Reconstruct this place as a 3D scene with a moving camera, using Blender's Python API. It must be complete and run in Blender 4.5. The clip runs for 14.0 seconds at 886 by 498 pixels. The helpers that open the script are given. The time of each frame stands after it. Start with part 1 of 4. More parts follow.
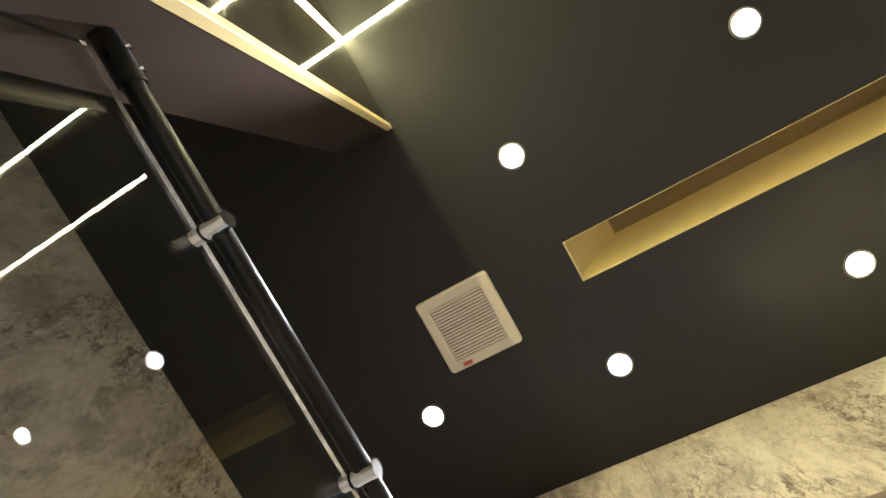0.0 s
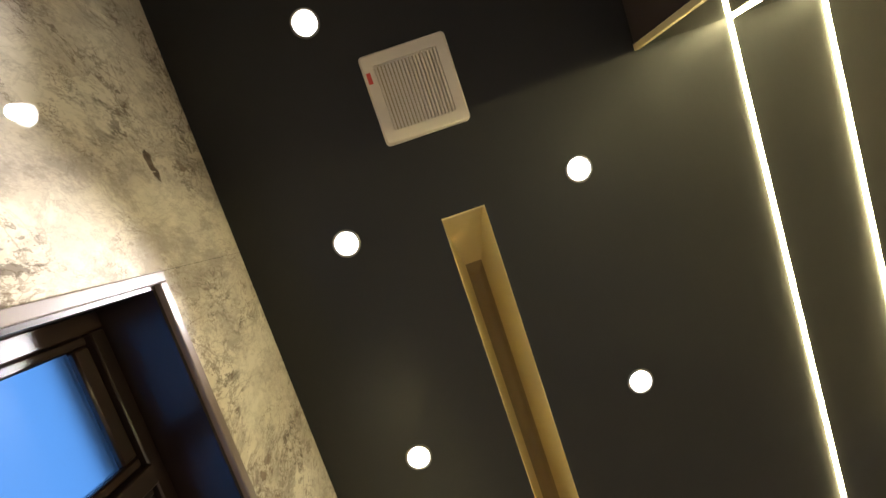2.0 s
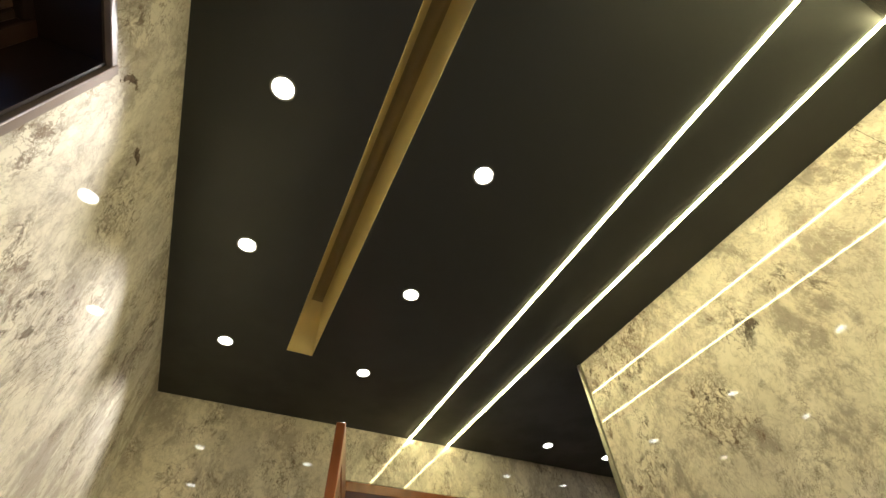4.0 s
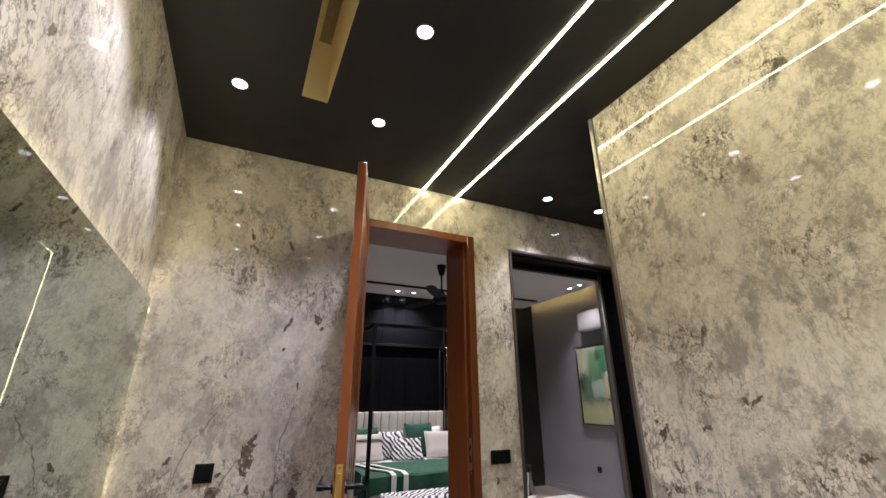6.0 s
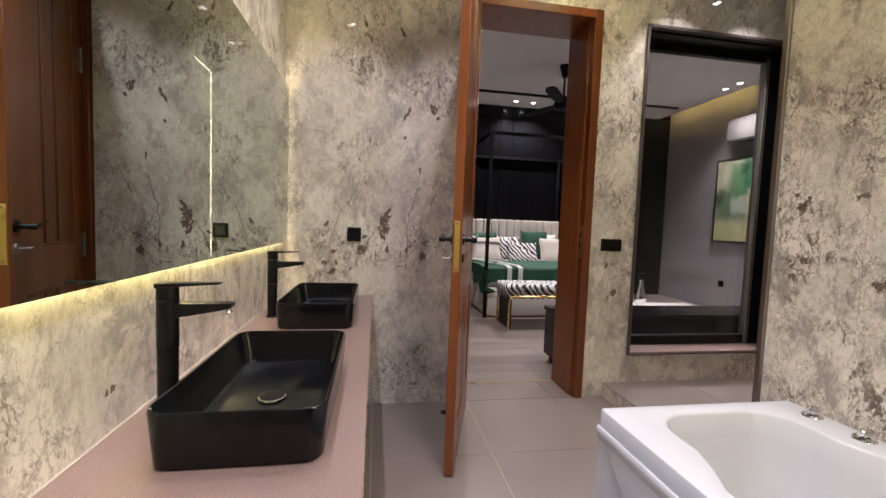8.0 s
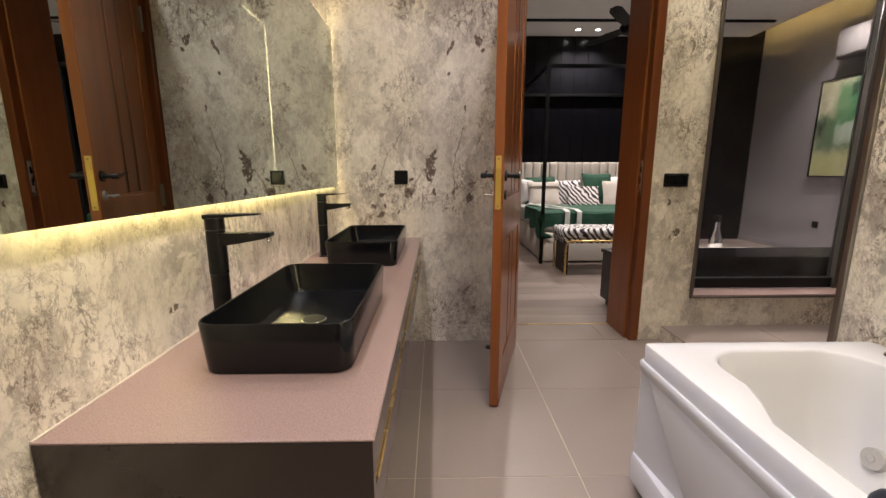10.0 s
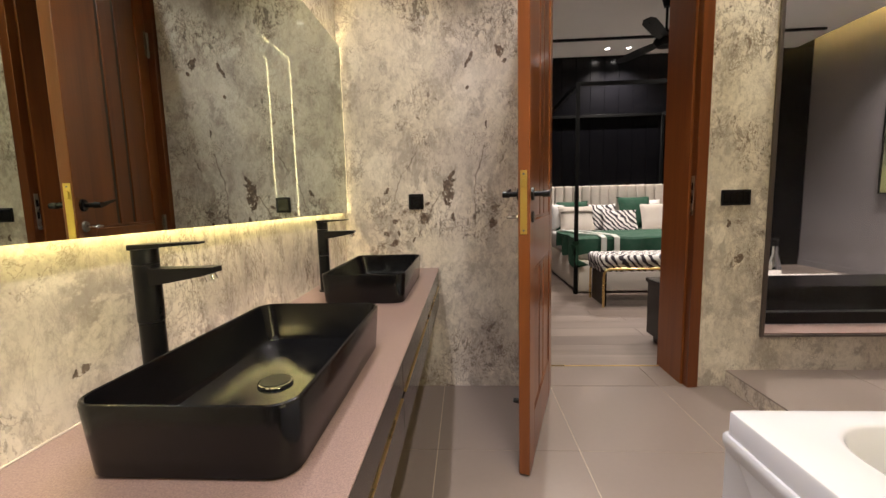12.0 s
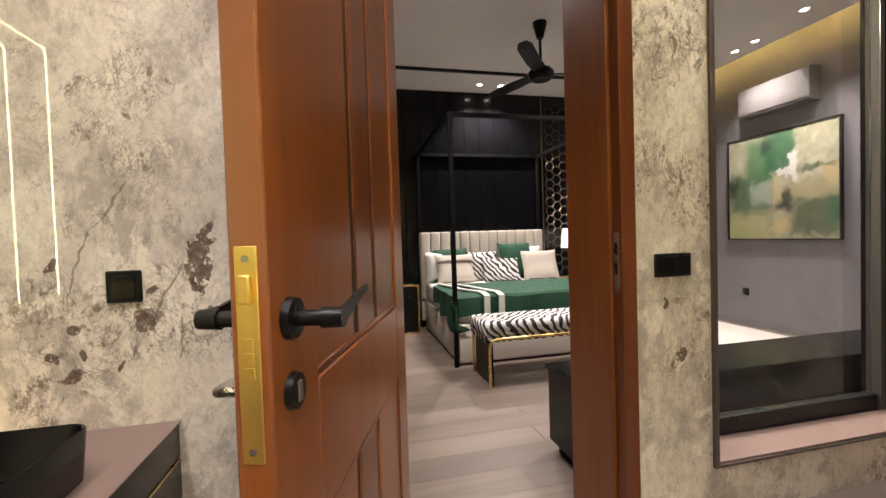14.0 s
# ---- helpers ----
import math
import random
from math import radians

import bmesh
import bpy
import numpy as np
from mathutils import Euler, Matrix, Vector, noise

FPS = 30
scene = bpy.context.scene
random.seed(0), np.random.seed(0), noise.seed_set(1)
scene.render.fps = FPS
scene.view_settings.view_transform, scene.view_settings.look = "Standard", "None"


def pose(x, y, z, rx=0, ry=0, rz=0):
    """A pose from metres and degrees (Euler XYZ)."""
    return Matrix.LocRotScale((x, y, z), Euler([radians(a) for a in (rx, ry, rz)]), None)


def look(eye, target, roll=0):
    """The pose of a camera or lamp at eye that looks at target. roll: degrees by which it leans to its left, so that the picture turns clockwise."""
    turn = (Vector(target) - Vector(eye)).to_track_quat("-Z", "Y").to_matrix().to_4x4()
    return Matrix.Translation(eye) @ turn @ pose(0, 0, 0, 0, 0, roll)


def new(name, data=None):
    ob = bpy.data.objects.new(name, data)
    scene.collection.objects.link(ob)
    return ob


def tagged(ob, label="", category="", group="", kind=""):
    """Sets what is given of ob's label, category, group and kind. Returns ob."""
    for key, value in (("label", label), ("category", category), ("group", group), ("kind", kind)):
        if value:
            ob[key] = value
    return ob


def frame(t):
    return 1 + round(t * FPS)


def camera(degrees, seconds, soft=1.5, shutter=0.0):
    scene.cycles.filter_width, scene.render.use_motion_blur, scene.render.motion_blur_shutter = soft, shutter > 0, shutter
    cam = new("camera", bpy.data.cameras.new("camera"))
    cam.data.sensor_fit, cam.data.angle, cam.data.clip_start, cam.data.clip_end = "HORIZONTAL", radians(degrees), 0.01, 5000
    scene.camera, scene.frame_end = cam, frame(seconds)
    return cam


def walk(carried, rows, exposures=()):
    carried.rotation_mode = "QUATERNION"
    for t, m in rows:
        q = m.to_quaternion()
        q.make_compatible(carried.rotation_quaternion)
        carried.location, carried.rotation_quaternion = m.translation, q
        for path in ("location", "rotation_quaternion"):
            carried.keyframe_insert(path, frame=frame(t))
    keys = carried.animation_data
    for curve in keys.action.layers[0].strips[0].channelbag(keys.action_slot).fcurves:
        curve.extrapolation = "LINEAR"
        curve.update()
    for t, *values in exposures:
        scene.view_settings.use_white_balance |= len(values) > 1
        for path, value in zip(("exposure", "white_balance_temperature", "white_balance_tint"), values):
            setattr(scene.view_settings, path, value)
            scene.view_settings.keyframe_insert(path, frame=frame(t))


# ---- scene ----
cam = camera(94.7, 14.0)
PATH = [
    (0, (0.932, -2.726, 1.639), (0.802, -3.08, 3.603), 40.9),
    (0.5, (0.888, -2.742, 1.653), (0.854, -2.956, 3.641), 77.0),
    (1, (0.773, -2.737, 1.655), (0.821, -2.873, 3.65), 130.2),
    (1.5, (0.689, -2.71, 1.668), (0.68, -2.699, 3.668), -3.5),
    (2, (0.524, -2.675, 1.686), (0.562, -2.453, 3.674), -28.5),
    (2.5, (0.466, -2.648, 1.671), (0.613, -2.184, 3.611), -14.9),
    (3, (0.488, -2.583, 1.636), (0.807, -1.878, 3.48), -7.6),
    (3.5, (0.491, -2.545, 1.591), (0.989, -1.615, 3.29), -4.8),
    (3.7, (0.495, -2.545, 1.577), (1.042, -1.537, 3.216), -3.7),
    (5.8, (0.495, -2.492, 1.387), (1.31, -0.847, 2.182), -0.7),
    (6, (0.489, -2.496, 1.378), (1.3, -0.807, 2.078), -0.3),
    (6.5, (0.493, -2.502, 1.322), (1.254, -0.715, 1.796), 0.5),
    (7, (0.498, -2.5, 1.256), (1.158, -0.632, 1.534), 1.3),
    (7.5, (0.526, -2.513, 1.197), (1.029, -0.579, 1.281), 1.8),
    (8, (0.53, -2.519, 1.147), (0.859, -0.55, 1.02), 2.1),
    (8.5, (0.56, -2.535, 1.099), (0.737, -0.574, 0.744), 1.9),
    (11, (0.646, -2.495, 1.084), (0.592, -0.53, 0.713), -0.9),
    (11.5, (0.667, -2.415, 1.065), (0.546, -0.439, 0.779), -1.2),
    (12, (0.675, -2.248, 1.055), (0.56, -0.265, 0.826), -1.4),
    (12.5, (0.711, -2.055, 1.066), (0.704, -0.063, 0.888), -1.5),
    (13, (0.82, -1.794, 1.113), (0.964, 0.196, 0.971), -1.6),
    (13.5, (0.906, -1.529, 1.128), (1.211, 0.445, 1.03), -1.8),
    (14, (0.985, -1.23, 1.161), (1.427, 0.72, 1.107), -1.8),
]
walk(cam, [(t, look(eye, target, roll)) for t, eye, target, roll in PATH],
     [(0, 1.2, 6150, 5), (1.5, 1.1, 6250, 7), (2, 0.65, 6500, 7), (2.5, 0.42, 6600, 4), (3, 0.22, 6950, 1), (3.7, 0.15, 6600, 1), (5.8, 0.17, 5600, 12), (7.0, 0.28, 5700, 12), (7.5, 0.30, 5800, 12), (8.5, 0.33, 6000, 15), (11, 0.42, 6600, 10), (12.5, 0.55, 6650, 10), (14, 0.73, 6550, 10)])

# ---- world and light ----
world = bpy.data.worlds.new("dusk")
scene.world = world
world.use_nodes = True
bgn = world.node_tree.nodes["Background"]
bgn.inputs[0].default_value = (0.13, 0.36, 0.86, 1)
bgn.inputs[1].default_value = 0.72
CZ = 2.86                     # bathroom ceiling
BZ = 3.10                     # bedroom ceiling
DOWN_W = 34.0                 # one bathroom downlight
BED_W = 134.0                  # one bedroom downlight, the two added fill ones included
LED_L = 58.0                  # ceiling light lines
BACK_L = 46.0                  # strip behind the mirror
COVE_L = 26.0                  # bedroom cove


def spot(name, x, y, z, watts, colour, size=94, blend=0.65):
    lamp = bpy.data.lights.new(name, "SPOT")
    lamp.energy, lamp.color, lamp.spot_size, lamp.spot_blend = watts, colour, radians(size), blend
    lamp.shadow_soft_size = 0.02
    ob = new(name, lamp)
    ob.location = (x, y, z)
    return ob


COOL = (1.0, 0.93, 0.94)
DOWNLIGHTS = [(0.28, -0.614), (0.276, -1.283), (0.274, -1.966), (0.291, -2.648), (0.389, -3.244),
              (0.993, -0.615), (0.992, -1.284), (0.991, -1.96), (0.992, -2.637), (2.465, -0.275), (3.0, -0.275)]
# the last two bedroom downlights are unseen, added as fill light
BED_DOWNLIGHTS_AND_FILL = [(2.665, 3.78), (2.95, 3.78), (5.156, 2.225), (5.166, 2.457), (5.018, 1.653), (1.5, 1.6), (3.2, 1.5)]


# ---- materials ----
class Graph:
    """Short hand for building a node material."""

    def __init__(self, name):
        self.m = bpy.data.materials.new(name)
        self.m.use_nodes = True
        self.t = self.m.node_tree
        self.b = self.t.nodes["Principled BSDF"]

    def node(self, kind, **inputs):
        n = self.t.nodes.new(kind)
        for k, v in inputs.items():
            self.set(n.inputs[k.replace("_", " ")], v)
        return n

    def set(self, socket, v):
        if isinstance(v, bpy.types.NodeSocket):
            self.t.links.new(v, socket)
        else:
            socket.default_value = v

    def math(self, op, a, b=0.0, clamp=False):
        n = self.t.nodes.new("ShaderNodeMath")
        n.operation, n.use_clamp = op, clamp
        self.set(n.inputs[0], a)
        self.set(n.inputs[1], b)
        return n.outputs[0]

    def place(self):
        return self.t.nodes.new("ShaderNodeNewGeometry").outputs["Position"]

    def mapped(self, v, scale=(1, 1, 1), rot=(0, 0, 0), loc=(0, 0, 0)):
        n = self.t.nodes.new("ShaderNodeMapping")
        self.set(n.inputs["Vector"], v)
        n.inputs["Scale"].default_value, n.inputs["Location"].default_value = scale, loc
        n.inputs["Rotation"].default_value = [radians(a) for a in rot]
        return n.outputs[0]

    def noise(self, v, scale, detail=4.0, rough=0.55, dist=0.0):
        n = self.node("ShaderNodeTexNoise", Vector=v, Scale=scale, Detail=detail, Roughness=rough, Distortion=dist)
        return n.outputs[0]

    def ramp(self, f, a, b, va=0.0, vb=1.0):
        n = self.t.nodes.new("ShaderNodeMapRange")
        n.interpolation_type = "SMOOTHSTEP"
        self.set(n.inputs[0], f)
        n.inputs[1].default_value, n.inputs[2].default_value = a, b
        n.inputs[3].default_value, n.inputs[4].default_value = va, vb
        return n.outputs[0]

    def mix(self, f, a, b):
        n = self.t.nodes.new("ShaderNodeMix")
        n.data_type = "RGBA"
        self.set(n.inputs[0], f)
        self.set(n.inputs[6], (*a, 1) if isinstance(a, tuple) and len(a) == 3 else a)
        self.set(n.inputs[7], (*b, 1) if isinstance(b, tuple) and len(b) == 3 else b)
        return n.outputs[2]

    def bump(self, h, strength=0.2, dist=0.002):
        n = self.node("ShaderNodeBump", Height=h, Strength=strength, Distance=dist)
        self.set(self.b.inputs["Normal"], n.outputs[0])

    def done(self, colour=None, rough=0.5, metal=0.0, spec=0.5, **more):
        if colour is not None:
            self.set(self.b.inputs["Base Color"], (*colour, 1) if isinstance(colour, tuple) else colour)
        self.set(self.b.inputs["Roughness"], rough)
        self.b.inputs["Metallic"].default_value = metal
        self.b.inputs["Specular IOR Level"].default_value = spec
        for k, v in more.items():
            self.set(self.b.inputs[k.replace("_", " ")], v)
        return self.m


def worn(name, colour, rough=0.45, metal=0.0, vary=0.12, scale=9.0, bump=0.05, spec=0.5, **more):
    """A plain surface with slight blotches, grain and uneven gloss."""
    g = Graph(name)
    p = g.place()
    big, fine = g.noise(p, scale, 3), g.noise(p, scale * 22, 2)
    dark = tuple(c * (1 - vary) for c in colour)
    light = tuple(min(1, c * (1 + vary)) for c in colour)
    c = g.mix(g.math("ADD", g.math("MULTIPLY", big, 0.7), g.math("MULTIPLY", fine, 0.3)), dark, light)
    if bump:
        g.bump(fine, bump, 0.001)
    return g.done(c, g.ramp(big, 0.3, 0.7, rough * 0.85, min(1, rough * 1.15)), metal, spec, **more)


def glow(name, colour, strength):
    g = Graph(name)
    g.b.inputs["Base Color"].default_value = (0.8, 0.8, 0.8, 1)
    g.b.inputs["Emission Color"].default_value = (*colour, 1)
    g.b.inputs["Emission Strength"].default_value = strength
    return g.m


def marble_material(name, blots=(), cracks=(), axis=0, busy=1.0):
    """Polished ivory granite: soft mottling, fine crackle, sparse brown flakes, and large flakes and cracks at set places."""
    g = Graph(name)
    p = g.place()
    swirl = g.node("ShaderNodeTexNoise", Vector=p, Scale=2.2, Detail=3.0)
    off = g.t.nodes.new("ShaderNodeVectorMath")
    off.operation = "MULTIPLY_ADD"
    g.set(off.inputs[0], swirl.outputs["Color"])
    off.inputs[1].default_value, off.inputs[2].default_value = (0.10, 0.10, 0.10), (0, 0, 0)
    add = g.t.nodes.new("ShaderNodeVectorMath")
    add.operation = "ADD"
    g.set(add.inputs[0], p)
    g.set(add.inputs[1], off.outputs[0])
    q = add.outputs[0]
    turn = (35, 0, 0) if axis == 0 else (0, 35, 0)
    lean = g.mapped(q, (1.0, 1.0, 0.62), turn)
    lean2 = g.mapped(q, (1.0, 1.0, 0.70), tuple(-1.4 * a for a in turn))
    cloud = g.ramp(g.noise(q, 2.0, 8, 0.68), 0.42, 0.60)
    mottled = g.ramp(g.noise(lean, 8.0, 12, 0.76), 0.47, 0.60)
    grain = g.ramp(g.noise(lean2, 30.0, 8, 0.78), 0.38, 0.68)
    c = g.mix(cloud, (0.76, 0.69, 0.575), (0.64, 0.58, 0.50))
    c = g.mix(g.math("MULTIPLY", mottled, min(1.0, 0.66 * busy)), c, (0.33, 0.285, 0.25))
    c = g.mix(g.math("MULTIPLY", grain, 0.24), c, (0.30, 0.26, 0.22))
    pale = g.ramp(g.noise(lean2, 5.0, 12, 0.74, 0.3), 0.520, 0.585)
    c = g.mix(g.math("MULTIPLY", pale, 0.85), c, (0.79, 0.725, 0.62))
    # wormy crackle at two sizes, gathered in drifts
    drift = g.ramp(g.noise(q, 2.6, 6, 0.66), 0.46, 0.60)
    for size, width, near, far in ((9.0, 0.022, 0.20, 0.75), (21.0, 0.030, 0.20, 0.60)):
        line = g.math("ABSOLUTE", g.math("SUBTRACT", g.noise(lean if size < 10 else lean2, size, 6, 0.66, 0.5), 0.5))
        c = g.mix(g.math("MULTIPLY", g.ramp(line, width, width * 0.2), g.ramp(drift, 0.0, 1.0, near * busy, far * busy)), c, (0.27, 0.22, 0.18))
    # thin dark cracks
    vein = g.math("ABSOLUTE", g.math("SUBTRACT", g.noise(lean, 3.3, 12, 0.72, 0.35), 0.5))
    thin = g.math("MULTIPLY", g.ramp(vein, 0.008, 0.0), g.ramp(g.noise(p, 1.9, 3), 0.50, 0.58))
    c = g.mix(g.math("MULTIPLY", thin, 0.7), c, (0.17, 0.125, 0.095))
    # brown mineral flakes, most of them small
    flake = g.ramp(g.noise(lean, 19.0, 9, 0.68, 0.25), 0.582, 0.600)
    flake2 = g.ramp(g.noise(lean2, 38.0, 8, 0.68, 0.2), 0.592, 0.612)
    small = g.ramp(g.noise(lean, 80.0, 5, 0.66), 0.605, 0.64)
    f = g.math("MULTIPLY", flake, g.ramp(drift, 0.0, 1.0, 0.06, 0.9))
    f = g.math("MAXIMUM", f, g.math("MULTIPLY", flake2, g.ramp(drift, 0.0, 1.0, 0.12, 0.8)))
    f = g.math("MAXIMUM", f, g.math("MULTIPLY", small, g.ramp(drift, 0.0, 1.0, 0.12, 0.7)))
    hue = g.mix(g.ramp(g.noise(p, 7, 2), 0.4, 0.6), (0.075, 0.055, 0.045), (0.150, 0.098, 0.068))
    c = g.mix(g.math("MULTIPLY", f, min(1.0, 0.8 * busy)), c, hue)
    # large flakes and cracks at their places: place, half width, half height, lean in degrees, raggedness
    ragged = g.noise(p, 30.0, 8, 0.72, 0.3)
    wob = g.node("ShaderNodeTexNoise", Vector=p, Scale=9.0, Detail=4.0)
    bend = g.t.nodes.new("ShaderNodeVectorMath")
    bend.operation = "MULTIPLY_ADD"
    g.set(bend.inputs[0], wob.outputs["Color"])
    bend.inputs[1].default_value = (0.07, 0.07, 0.07)
    shift = g.t.nodes.new("ShaderNodeVectorMath")
    shift.operation = "SUBTRACT"
    g.set(shift.inputs[0], p)
    shift.inputs[1].default_value = (0.035, 0.035, 0.035)
    g.set(bend.inputs[2], shift.outputs[0])
    bent = bend.outputs[0]
    holes = g.ramp(g.noise(lean2, 60.0, 6, 0.66, 0.3), 0.33, 0.42)
    speck = g.mix(g.ramp(g.noise(p, 55, 4), 0.4, 0.6), (0.085, 0.058, 0.044), (0.165, 0.115, 0.085))
    for (b, z, w, h, tilt, rag) in [(*b, 3.0 if axis else 5.0) for b in blots] + [(*b, 2.6) for b in cracks]:
        at = (-b, 0, -z) if axis == 1 else (0, -b, -z)
        m = g.mapped(bent, (1, 1, 1), (0, 0, 0), at)
        m = g.mapped(m, (1, 1, 1), (0, -tilt, 0) if axis == 1 else (tilt, 0, 0))
        m = g.mapped(m, (1 / w, 0, 1 / h) if axis == 1 else (0, 1 / w, 1 / h))
        n = g.t.nodes.new("ShaderNodeVectorMath")
        n.operation = "LENGTH"
        g.set(n.inputs[0], m)
        d = g.math("ADD", n.outputs["Value"], g.math("MULTIPLY", g.math("SUBTRACT", ragged, 0.5), rag))
        k = g.ramp(d, 1.06, 0.92)
        c = g.mix(g.math("MULTIPLY", g.math("MULTIPLY", k, holes), 0.92 if rag > 2.8 else 0.62), c, speck)
    return g.done(c, g.ramp(g.noise(p, 6, 3), 0.3, 0.7, 0.002, 0.006), spec=0.42)


MARBLE_N = marble_material("ivory_granite_polished_a", [
    (0.580, 1.118, 0.031, 0.078, 8), (0.600, 1.200, 0.012, 0.034, 40), (0.566, 1.050, 0.016, 0.016, 0), (0.440, 0.966, 0.038, 0.020, 60),
    (0.470, 1.050, 0.012, 0.016, 40), (0.245, 1.130, 0.009, 0.020, 45), (0.295, 0.945, 0.015, 0.016, 0), (0.230, 0.885, 0.010, 0.012, 20),
    (0.277, 0.838, 0.028, 0.018, 0), (0.305, 0.877, 0.007, 0.015, -10), (0.385, 0.850, 0.006, 0.022, 30), (0.703, 1.812, 0.012, 0.045, 25),
    (0.860, 1.845, 0.026, 0.034, 0), (0.890, 1.780, 0.018, 0.016, 0), (0.615, 0.976, 0.012, 0.022, -35), (0.820, 0.935, 0.016, 0.026, 10),
    (0.795, 1.455, 0.006, 0.018, 0), (0.690, 1.660, 0.008, 0.010, 0), (0.440, 2.310, 0.030, 0.012, 80), (0.660, 2.270, 0.028, 0.012, 75),
    (2.130, 0.720, 0.022, 0.034, 20), (2.060, 0.900, 0.010, 0.016, 0)],
    [(0.494, 1.035, 0.0028, 0.108, 31), (0.370, 1.265, 0.0030, 0.072, 32), (0.303, 1.120, 0.0026, 0.092, 18), (0.748, 1.220, 0.0036, 0.140, 13),
     (0.725, 1.000, 0.0050, 0.080, -7), (0.530, 0.930, 0.0034, 0.060, 10)], 1, 0.95)
MARBLE_W = marble_material("ivory_granite_polished_b", [
    (-1.60, 0.775, 0.012, 0.010, 0), (-1.95, 2.57, 0.012, 0.040, 30), (-1.72, 2.60, 0.030, 0.014, 0), (-2.95, 2.62, 0.026, 0.010, 0)], (), 0, 0.9)
MARBLE_E = marble_material("ivory_granite_polished_c", [
    (-1.262, 1.255, 0.014, 0.040, -45), (-1.225, 1.285, 0.012, 0.014, 0), (-1.615, 0.945, 0.034, 0.012, 15), (-1.64, 1.38, 0.036, 0.008, 20),
    (-1.44, 1.28, 0.024, 0.010, 10), (-1.50, 1.0, 0.030, 0.014, 0)], (), 0, 1.3)
STONE_BROWN = worn("brown_stone", (0.052, 0.037, 0.028), 0.35, 0, 0.25)
STONE_DARK = worn("polished_dark_stone", (0.030, 0.024, 0.018), 0.05, 0, 0.3, 6, 0.0)
CEILING = worn("black_ceiling_paint", (0.019, 0.019, 0.0185), 0.5, 0, 0.15, 4, 0.03, 0.3)
BED_CEIL = worn("pale_ceiling_paint", (0.80, 0.76, 0.75), 0.8, 0, 0.05)
GREY_WALL = worn("grey_wall_paint", (0.195, 0.178, 0.190), 0.6, 0, 0.08, 3)
TILE = worn("taupe_floor_tile", (0.21, 0.168, 0.148), 0.34, 0, 0.14, 2.0, 0.03)
GROUT = worn("pale_grout", (0.55, 0.46, 0.34), 0.8)
MIRROR = Graph("mirror_silver").done((0.58, 0.63, 0.585), 0.0, 1.0)
STEEL = worn("brushed_metal_trim", (0.30, 0.28, 0.25), 0.34, 0.9, 0.05, 8, 0.0)
DARK_METAL = worn("grey_metal_frame", (0.13, 0.105, 0.095), 0.38, 0.6, 0.1)
CHROME = Graph("chrome").done((0.80, 0.80, 0.80), 0.10, 1.0)
BLACK = worn("black_satin_metal", (0.0045, 0.0045, 0.005), 0.32, 0.0, 0.2, 30, 0.02, 0.26)
BLACK_GLOSS = worn("black_glazed_ceramic", (0.003, 0.003, 0.0035), 0.17, 0, 0.1, 8, 0.0, 0.36)
BRASS = worn("brass", (0.83, 0.60, 0.16), 0.34, 1.0, 0.03, 6, 0.0)
GOLD = worn("polished_gold_metal", (0.78, 0.56, 0.24), 0.28, 1.0, 0.03, 6, 0.0)
AGED_GOLD = worn("aged_gold_metal", (0.20, 0.165, 0.12), 0.42, 1.0, 0.05, 8, 0.0)
WHITE_PLASTIC = worn("cream_plastic", (0.66, 0.60, 0.47), 0.45, 0, 0.05)
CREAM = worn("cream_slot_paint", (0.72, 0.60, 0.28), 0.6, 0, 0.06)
# brown stands in for shade deep in the slot; also backs the fan grille
SLOT_DARK = worn("brown_slot_shade_and_grille", (0.30, 0.235, 0.115), 0.7, 0, 0.2)
ACRYLIC = worn("white_acrylic", (0.54, 0.535, 0.56), 0.12, 0, 0.02, 5, 0.0)
POST_BLACK = worn("matt_black_powder_coat", (0.003, 0.003, 0.0032), 0.5, 0, 0.2, 20, 0.0, 0.12)
SLATE = worn("dark_slate_rubber", (0.022, 0.026, 0.036), 0.42, 0, 0.1)
JET_GREY = worn("pale_grey_plastic", (0.36, 0.35, 0.34), 0.35, 0, 0.05)
RED = worn("red_print", (0.55, 0.06, 0.04), 0.5)
BLACK_PANEL = worn("black_lacquer_panel", (0.003, 0.003, 0.004), 0.20, 0, 0.2, 3, 0.0, 0.3)
BEIGE_FABRIC = worn("beige_velvet", (0.52, 0.47, 0.42), 0.8, 0, 0.12, 14, 0.3)
CREAM_FABRIC = worn("cream_velvet", (0.70, 0.65, 0.58), 0.8, 0, 0.06, 14, 0.2)
WHITE_FABRIC = worn("white_cotton", (0.72, 0.70, 0.69), 0.85, 0, 0.05, 12, 0.25)
GREEN_FABRIC = worn("green_throw_fabric", (0.012, 0.060, 0.034), 0.85, 0, 0.2, 16, 0.35)
SILVER_FABRIC = worn("silver_trim_fabric", (0.55, 0.56, 0.52), 0.7, 0, 0.1, 20, 0.2)
AC_WHITE = worn("white_appliance_plastic", (0.17, 0.155, 0.155), 0.4, 0, 0.02, 4, 0.0)
TAUPE_SATIN = worn("taupe_satin", (0.13, 0.105, 0.085), 0.45, 0, 0.1, 20, 0.1)
SATIN_STEEL = worn("satin_steel", (0.62, 0.56, 0.48), 0.3, 1.0, 0.05, 8, 0.0)
RUG = worn("cream_rug", (0.72, 0.66, 0.62), 0.9, 0, 0.1, 20, 0.5)
LIT_DOWN = glow("downlight_lens", (1.0, 0.97, 0.93), 16.0)
LIT_BED = glow("bedroom_downlight_lens", (1.0, 0.95, 0.9), 16.0)
LIT_LINE = glow("warm_light_line", (1.0, 0.86, 0.44), LED_L)
